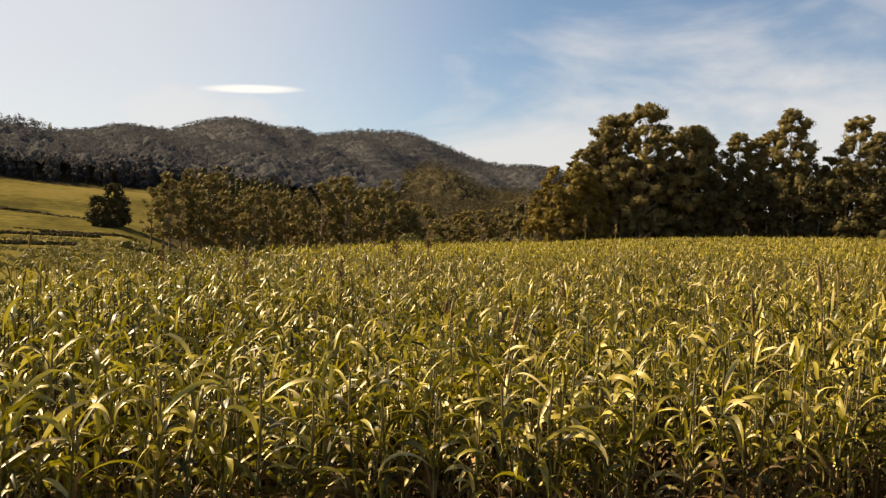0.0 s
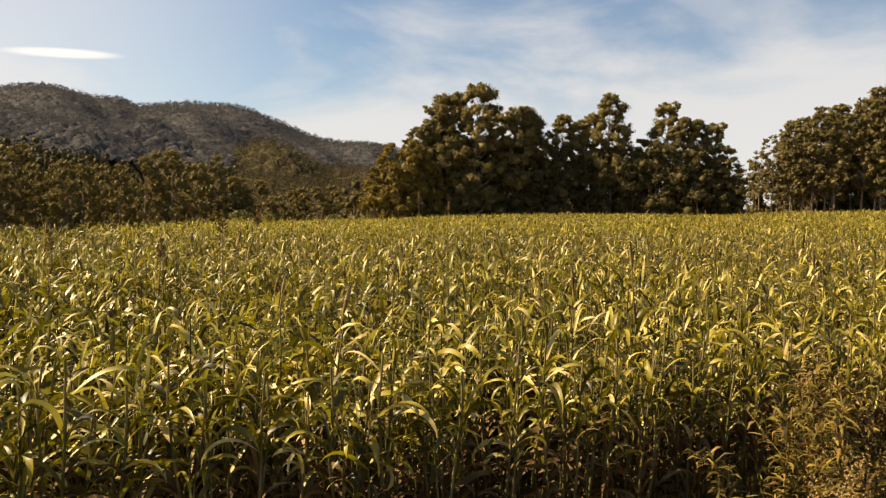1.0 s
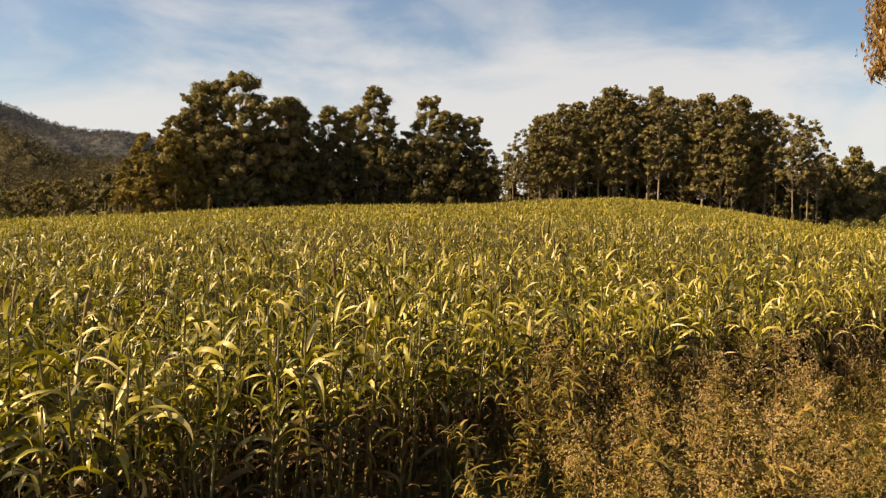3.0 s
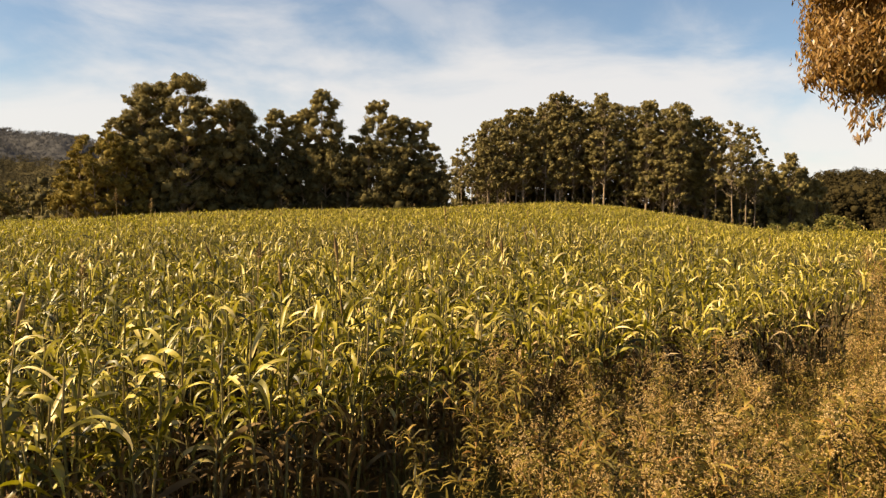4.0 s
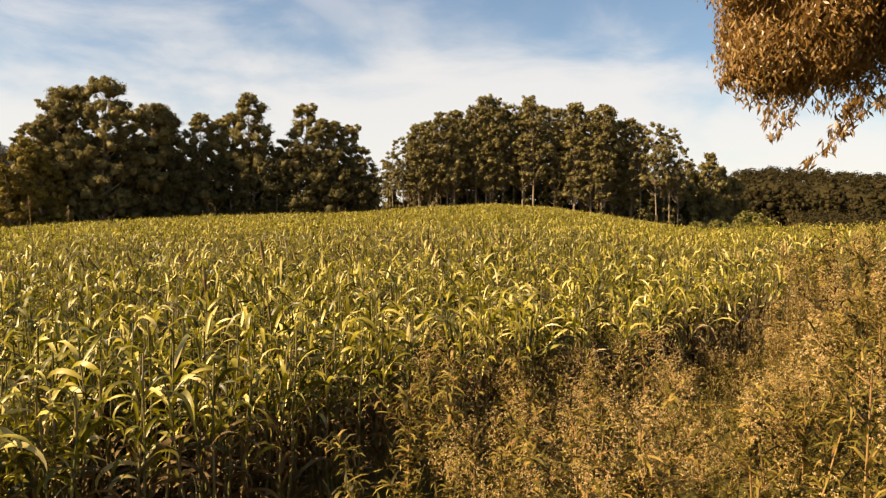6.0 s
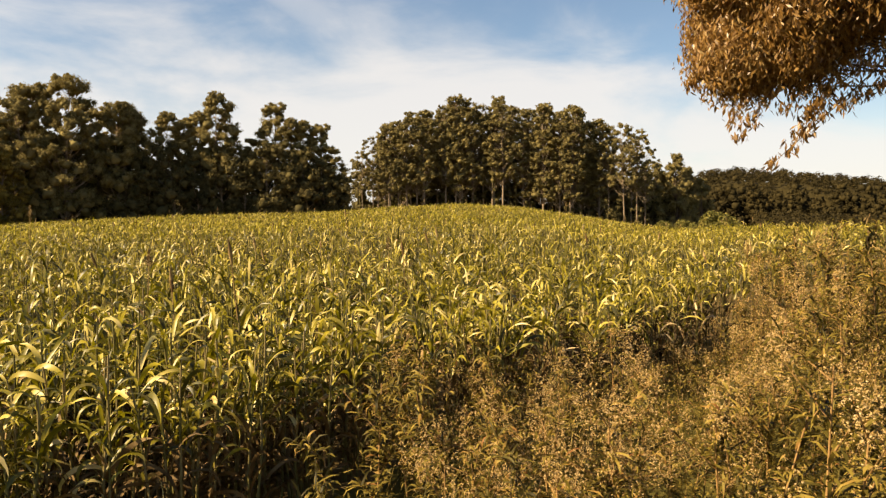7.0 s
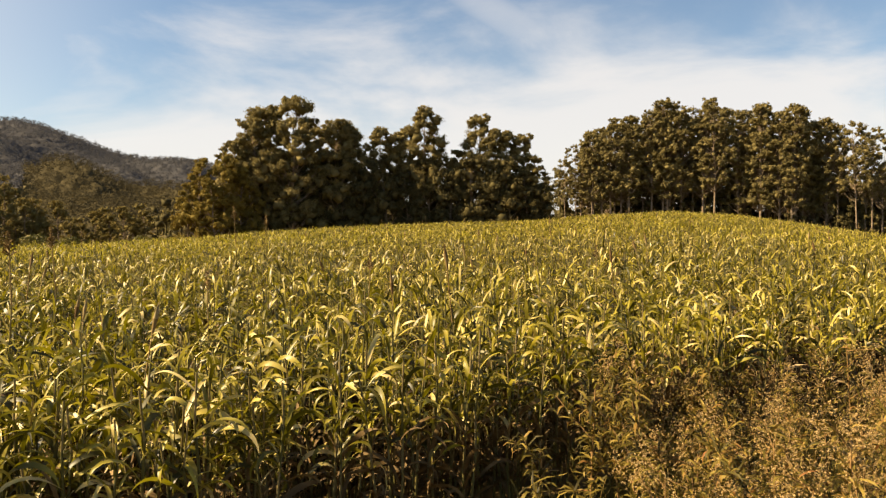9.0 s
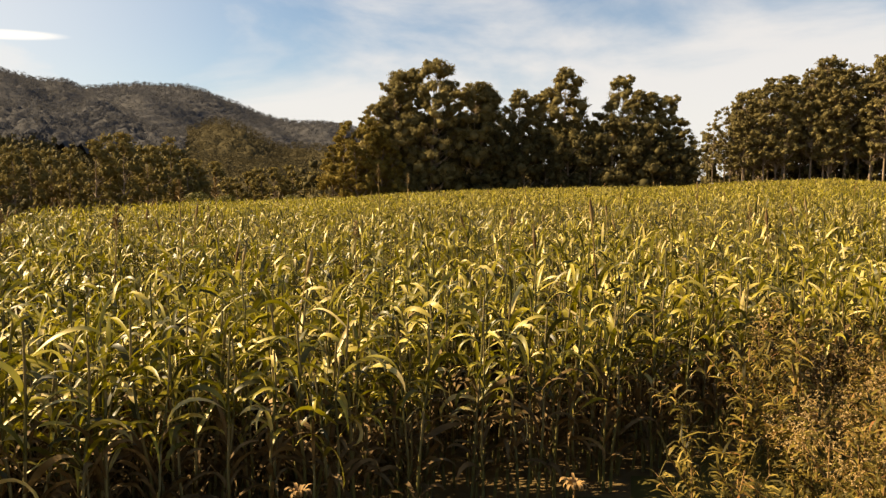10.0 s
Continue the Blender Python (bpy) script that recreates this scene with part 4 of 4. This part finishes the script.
def head_cluster(centres, count=54, size=0.0032, bristles=8):
    """Fluffy seed heads: small round tufts crowded round each centre, with fine bristles."""
    c = np.repeat(centres, count, 0)
    c = c + rng.normal(0, 1, c.shape) * np.array([0.024, 0.024, 0.050])
    p = Pile()
    p.add(*puffs(c, size * rng.uniform(0.6, 1.25, len(c)), 1, 0.9, 0.25))
    p.add(*sprigs(c, size * 2.4, bristles, size * 0.7, squash=1.0, shell=0.8, spread=1.0, long=3.4))
    return np.concatenate(p.v), np.concatenate(p.q)


def weed_plant(seed, height, seeding=True):
    global rng
    rng = np.random.default_rng(seed)
    t = thing("dry_weed", "dry golden-brown weed with fluffy seed heads" if seeding else "dark reddish-brown leafy weed without seed heads", "plant", "weeds beside the field")
    stem, branches, leaves, heads = weed_arrays(height, 170 if seeding else 320)
    holders = [part("branch", Pile().add(*arrays).mesh("branch", M_WSTEM), t) for arrays in branches[2:]]
    for arrays in branches[:2]:
        part("branch", Pile().add(*arrays).mesh("branch", M_WSTEM), t)
    holders.append(part("stem", stem.mesh("stem", M_WSTEM), t))
    tagged(part("foliage", leaves.mesh("foliage", M_WEED), t, "narrow curled dry leaves"), kind="stuff")
    for holder, c in zip(holders, heads) if seeding else []:
        tagged(part("seed_head", Pile().add(*head_cluster(c[None])).mesh("seed_head", M_HEAD, True), holder, "pale fluffy seed head"), kind="stuff")
    return t


def in_weeds(x, y):
    front = np.interp(x, CROP_X, CROP_Y)
    az = np.degrees(np.arctan2(x, y))
    return (y < front - 0.05) & (az > np.interp(np.hypot(x, y), [3, 5], [-1.5, 3.4])) & (az < 75)


def plant_weeds():
    global rng
    models = [weed_plant(400 + i, hh) for i, hh in enumerate((0.78, 0.9, 0.68, 1.0, 0.84, 0.74))]
    models += [weed_plant(420 + i, hh, False) for i, hh in enumerate((0.8, 0.95))]
    rng = np.random.default_rng(500)
    x, y = scatter(2.9, 13, 18, -2, 62)
    clump = np.sin(x * 3.3 + 1.1 * np.sin(y * 2.3)) * np.sin(y * 2.9 + 0.8 * np.sin(x * 2.7))
    ok = in_weeds(x, y) & (clump > -0.12)
    x, y = x[ok], y[ok]
    order = np.argsort(np.hypot(x, y) + 0.04 * np.abs(np.degrees(np.arctan2(x, y)) - 18))
    x, y = x[order], y[order]
    z = ground_z(x, y)
    near = 190
    low = np.interp(np.hypot(x, y), [3, 5, 7, 13], [1.08, 0.98, 0.72, 0.66]) * (1 + 0.18 * np.sin(x * 2.1 + 1) * np.sin(y * 1.7)) * np.interp(np.degrees(np.arctan2(x, y)), [24, 32], [1, 1.3]) ** (np.hypot(x, y) > 8)
    gap = (np.hypot(x, y) > 7.4) & (np.degrees(np.arctan2(x, y)) < 27.5)
    low = np.where(gap, low * 0.72, low)
    for i in range(near):
        m = Matrix.Translation((x[i], y[i], z[i])) @ Euler((rng.normal(0, 0.09), rng.normal(0, 0.09), rng.uniform(0, 6.28))).to_matrix().to_4x4() @ Matrix.Scale(rng.uniform(0.8, 1.15) * low[i], 4)
        k = i % 8 if i < 8 else 6 + i % 2 if rng.random() < np.interp(np.degrees(np.arctan2(x[i], y[i])), [-2, 4, 9, 14, 22, 30, 36], [0.95, 0.75, 0.5, 0.32, 0.26, 0.4, 0.7]) else i % 6
        if i < 8:
            models[k].matrix_basis = m
        else:
            copy_thing_at(models[k], m)
    # a few taller ones that stand over the crop's edge
    for i, (az, r, s) in enumerate(((20.2, 6.4, 1.35), (31.0, 7.5, 1.5), (33.5, 6.5, 1.45), (31.8, 9.0, 1.7), (33.0, 8.0, 1.75), (34.2, 8.8, 1.9), (35.2, 7.6, 1.8), (36.4, 9.2, 1.95), (32.4, 10.5, 1.8), (30.6, 11.5, 1.7), (34.8, 10.2, 2.0), (37.5, 8.0, 1.9), (29.6, 12.5, 1.5), (31.2, 13.0, 1.95), (32.6, 12.2, 2.05), (33.8, 11.5, 2.0), (35.6, 12.0, 2.1), (36.9, 10.8, 2.05), (38.2, 9.6, 2.0), (30.2, 14.5, 1.9), (34.4, 13.5, 2.1), (28.8, 15.5, 1.8), (31.8, 15.5, 2.0), (36.2, 13.8, 2.1), (33.2, 14.8, 2.05), (37.8, 12.4, 2.1), (35.0, 9.4, 1.75), (32.0, 8.6, 1.5))):
        px, py, pz = at_bearing(az, r, 0.0)
        copy_thing_at(models[(1, 6, 7)[i % 3]], Matrix.Translation((px, py, pz)) @ Matrix.Rotation(i * 1.9, 4, "Z") @ Matrix.Scale(s * 0.86, 4))
    # the rest of the weeds, farther off
    stems, leaves, heads = Pile(), Pile(), Pile()
    kinds = [weed_arrays(hh, 90) for hh in (0.8, 0.95, 0.7, 0.88)]
    for st, br, lv, hd in kinds:
        for arrays in br:
            st.add(*arrays)
    kinds = [(st, lv, Pile().add(*head_cluster(hd, 7, 0.008, 4))) for st, br, lv, hd in kinds]
    for i in range(near, len(x)):
        a, s = rng.uniform(0, 6.28), rng.uniform(0.8, 1.15) * low[i]
        turn = np.array([[math.cos(a), -math.sin(a), 0], [math.sin(a), math.cos(a), 0], [0, 0, 1]]) * s
        for pile, source in zip((stems, leaves, heads), kinds[i % 4]):
            pile.add(np.concatenate(source.v) @ turn.T + np.array([x[i], y[i], z[i]]), np.concatenate(source.q))
    patch = tagged(new("weed_patch", leaves.mesh("weed_patch", M_WEED)), "dense patch of dry golden-brown weeds", "weeds", kind="stuff")
    tagged(part("stems", stems.mesh("stems", M_WSTEM), patch), kind="stuff")
    tagged(part("seed_heads", heads.mesh("seed_heads", M_HEAD), patch, "pale fluffy seed heads"), kind="stuff")


plant_weeds()


def rough_growth():
    """Dry grass and leafy undergrowth between and beyond the weeds."""
    global rng
    rng = np.random.default_rng(510)
    x1, y1 = scatter(2.6, 12, 40, -25, 60)
    x2, y2 = scatter(12, 45, 9, 8, 60)
    x, y = np.concatenate([x1, x2]), np.concatenate([y1, y2])
    ok = in_weeds(x, y)
    x, y = x[ok], y[ok]
    z = ground_z(x, y)
    n = len(x)
    far = np.hypot(x, y) > 12
    k = 3
    own = np.repeat(np.arange(n), k)
    base = np.column_stack([x[own], y[own], z[own]]) + rng.normal(0, 0.03, (n * k, 3)) * np.array([1, 1, 0])
    short = (np.hypot(x, y) > 7.4) & (np.degrees(np.arctan2(x, y)) < 27.5)
    le = rng.uniform(0.16, 0.46, n * k) * np.where(far[own], 1.2, 1) * np.where(short[own], 0.7, 1)
    p = Pile()
    p.add(*ribbons(base, rng.uniform(0, 6.28, n * k), np.radians(rng.uniform(55, 88, n * k)), np.radians(rng.uniform(10, 110, n * k)), le, rng.uniform(0.004, 0.010, n * k) * np.where(far[own], 3.5, 1), 3))
    grass = tagged(new("dry_grass", p.mesh("dry_grass", M_STRAW)), "tangled dry straw-coloured grass among the weeds", "grass", kind="stuff")
    q = Pile()
    c = np.column_stack([x, y, z + rng.uniform(0.1, 0.5, n) * np.where(short, 0.4, 1)])
    q.add(*sprigs(c, np.where(far, 0.35, 0.17), 18, 0.010, squash=1.2, spread=1.0, long=4.0, shell=0.8))
    part("leaves", q.mesh("leaves", M_WEED), grass, "small brown leaves")
    return grass


rough_growth()


# ---------------------------------------------------------------- shrubs at the field's right edge
def shrub(seed):
    global rng
    rng = np.random.default_rng(seed)
    t = thing("shrub", "low rounded yellow-green shrub beyond the field", "shrub", "shrubs beyond the field")
    wood, crown = Pile(), Pile()
    n = 30
    be = rng.uniform(0, 6.28, n)
    out = rng.uniform(0.1, 1.25, n)
    tip = np.column_stack([np.cos(be) * out, np.sin(be) * out, (1.35 - 0.62 * out ** 2) * rng.uniform(0.7, 1.0, n)])
    wood.add(*rods(np.zeros((n, 3)) - np.array([0, 0, 0.1]), tip, np.full(n, 0.03), np.full(n, 0.008), 4))
    crown.add(*sprigs(tip, rng.uniform(0.25, 0.42, n), 110, 0.07))
    part("branches", wood.mesh("branches", M_DBARK), t)
    part("foliage", crown.mesh("foliage", M_SHRUB), t)
    return t


bush = [shrub(601), shrub(602)]
for i, (az, r, s) in enumerate(((26.7, 66, 1.6), (27.8, 68, 1.2), (29.6, 70, 1.0), (23.2, 88, 1.2), (24.6, 80, 1.3), (28.4, 96, 1.2), (31.5, 90, 1.1), (-54, 34, 0.8), (-51, 40, 1.0), (-36.5, 70, 1.5), (-34.5, 72, 1.2), (-30, 74, 1.0))):
    x, y, z = at_bearing(az, r, 0.1)
    m = Matrix.Translation((x, y, z)) @ Matrix.Rotation(i * 1.7, 4, "Z") @ Matrix.Scale(s, 4)
    if i < 2:
        bush[i].matrix_basis = m
    else:
        copy_thing_at(bush[i % 2], m)


# ---------------------------------------------------------------- the near tree with brown leaves
def brown_tree():
    global rng
    rng = np.random.default_rng(700)
    t = thing("brown_leaved_tree", "tree with drooping narrow brown leaves overhanging the weeds", "tree")
    wood, leaves = Pile(), Pile()
    foot = np.array([*at_bearing(46, 9.6)])
    spine = foot + np.array([[0, 0, -0.2], [0.05, 0.0, 1.2], [-0.1, 0.1, 2.6], [-0.1, 0.2, 4.0], [0.0, 0.2, 5.4], [0.0, 0.2, 7.0]])
    rad = np.array([0.20, 0.17, 0.15, 0.12, 0.08, 0.03])
    trunk = Pile().add(*tube(spine, rad, 10))
    def lobe(az, r, z, size, n):
        d = unit(rng.normal(size=(n, 3))) * (rng.random(n) ** 0.35)[:, None] * np.array(size)
        a = -radians(az)
        turned = np.column_stack([d[:, 0] * math.cos(a) - d[:, 1] * math.sin(a), d[:, 0] * math.sin(a) + d[:, 1] * math.cos(a), d[:, 2]])
        return turned + np.array([math.sin(radians(az)) * r, math.cos(radians(az)) * r, z])

    c = np.vstack([lobe(30.9, 9.5, 4.35, (0.98, 1.2, 1.12), 250), lobe(37.5, 9.8, 5.3, (2.15, 1.9, 1.65), 460), lobe(28.4, 9.4, 3.62, (0.42, 0.6, 0.36), 34)])
    k = len(c)
    f = np.clip((c[:, 2] - foot[2] - 1.2) * 0.62, 2.5, 4.9)
    root = np.column_stack([np.interp(f, range(6), spine[:, j]) for j in range(3)])
    bend = root * 0.45 + c * 0.55 + np.column_stack([np.zeros(k), np.zeros(k), np.full(k, 0.30)])
    bend = bend + rng.normal(0, 0.16, bend.shape)
    some = np.arange(k) % 7 == 0
    wood.add(*rods(root[some], bend[some], np.full(some.sum(), 0.018), np.full(some.sum(), 0.009), 5))
    wood.add(*rods(bend[some], c[some], np.full(some.sum(), 0.009), np.full(some.sum(), 0.003), 4))
    # sprays that hang below the crown
    hang = []
    for az0, z0, az1, z1 in ((31.5, 3.5, 28.5, 2.75), (30.0, 3.5, 28.0, 2.95), (36.8, 3.4, 30.6, 2.44), (37.0, 3.6, 32.8, 2.98), (35.0, 3.6, 31.4, 3.05), (39.0, 3.4, 35.0, 3.02), (34.0, 3.3, 32.4, 2.75), (26.6, 3.7, 25.2, 3.35)):
        p0 = np.array([math.sin(radians(az0)) * 9.2, math.cos(radians(az0)) * 9.2, z0])
        p1 = np.array([math.sin(radians(az1)) * 9.1, math.cos(radians(az1)) * 9.1, z1])
        up = p0 + np.array([0.35, 0.1, 0.5])
        wood.add(*rods(np.array([up, p0]), np.array([p0, p1]), np.array([0.012, 0.008]), np.array([0.008, 0.003]), 4))
        for u in np.linspace(0, 1, 7):
            hang.append(p0 + (p1 - p0) * u)
    hang = np.array(hang)
    inside = np.degrees(np.arctan2(c[:, 0], c[:, 1])) < 42
    leaves.add(*sprigs(c[inside], rng.uniform(0.22, 0.36, inside.sum()), 250, 0.022, squash=0.9, shell=0.8, spread=0.9, long=3.6, hang=0.6))
    leaves.add(*sprigs(c[~inside], rng.uniform(0.26, 0.42, (~inside).sum()), 110, 0.032, squash=0.9, shell=0.8, spread=0.9, long=3.4, hang=0.7))
    leaves.add(*sprigs(hang, rng.uniform(0.09, 0.17, len(hang)), 34, 0.024, squash=0.8, shell=0.8, spread=0.9, long=3.8, hang=0.6))
    part("trunk", trunk.mesh("trunk", M_DBARK, True), t, "dark upright trunk")
    tagged(part("branchwork", wood.mesh("branchwork", M_DBARK, True), t, "thin dark spreading branches"), kind="stuff")
    part("crown", leaves.mesh("crown", M_LEAF), t)
    return t


brown_tree()


# ---------------------------------------------------------------- dried flower heads at the foot of the crop
def dried_flower(seed, height):
    global rng
    rng = np.random.default_rng(seed)
    t = thing("dried_flower", "withered pale brown flower head curled over on its stalk", "plant", "dried flowers at the field's edge")
    top = np.array([0.02, -0.01, height])
    line = np.array([[0, 0, -0.03], [0.015, 0.0, height * 0.5], [0.02, -0.01, height]])
    part("stalk", Pile().add(*tube(line, [0.006, 0.005, 0.004], 6)).mesh("stalk", M_WSTEM, True), t)
    part("disc", Pile().add(*puffs(top[None], 0.022, 3, 0.6, 0.08)).mesh("disc", M_DRY, True), t, "dark brown seed disc")
    n = 16
    be = np.arange(n) * 2 * np.pi / n + rng.normal(0, 0.15, n)
    foot = top + np.column_stack([np.cos(be), np.sin(be), np.zeros(n)]) * 0.018
    for i in range(n):
        petal = ribbons(foot[i:i + 1], be[i:i + 1], np.radians(rng.uniform(58, 86, 1)), np.radians(rng.uniform(200, 320, 1)), rng.uniform(0.05, 0.08, 1), rng.uniform(0.012, 0.02, 1), 7, 0.3)
        part("petal", Pile().add(*petal).mesh("petal", M_WSTEM, True), t)
    return t


for i, (az, r, h) in enumerate(((-31.0, 3.1, 0.52), (-9.9, 3.1, 0.52))):
    x, y, z = at_bearing(az, r, 0.0)
    dried_flower(820 + i, h).matrix_basis = Matrix.Translation((x, y, z)) @ Matrix.Rotation(i * 1.4, 4, "Z")
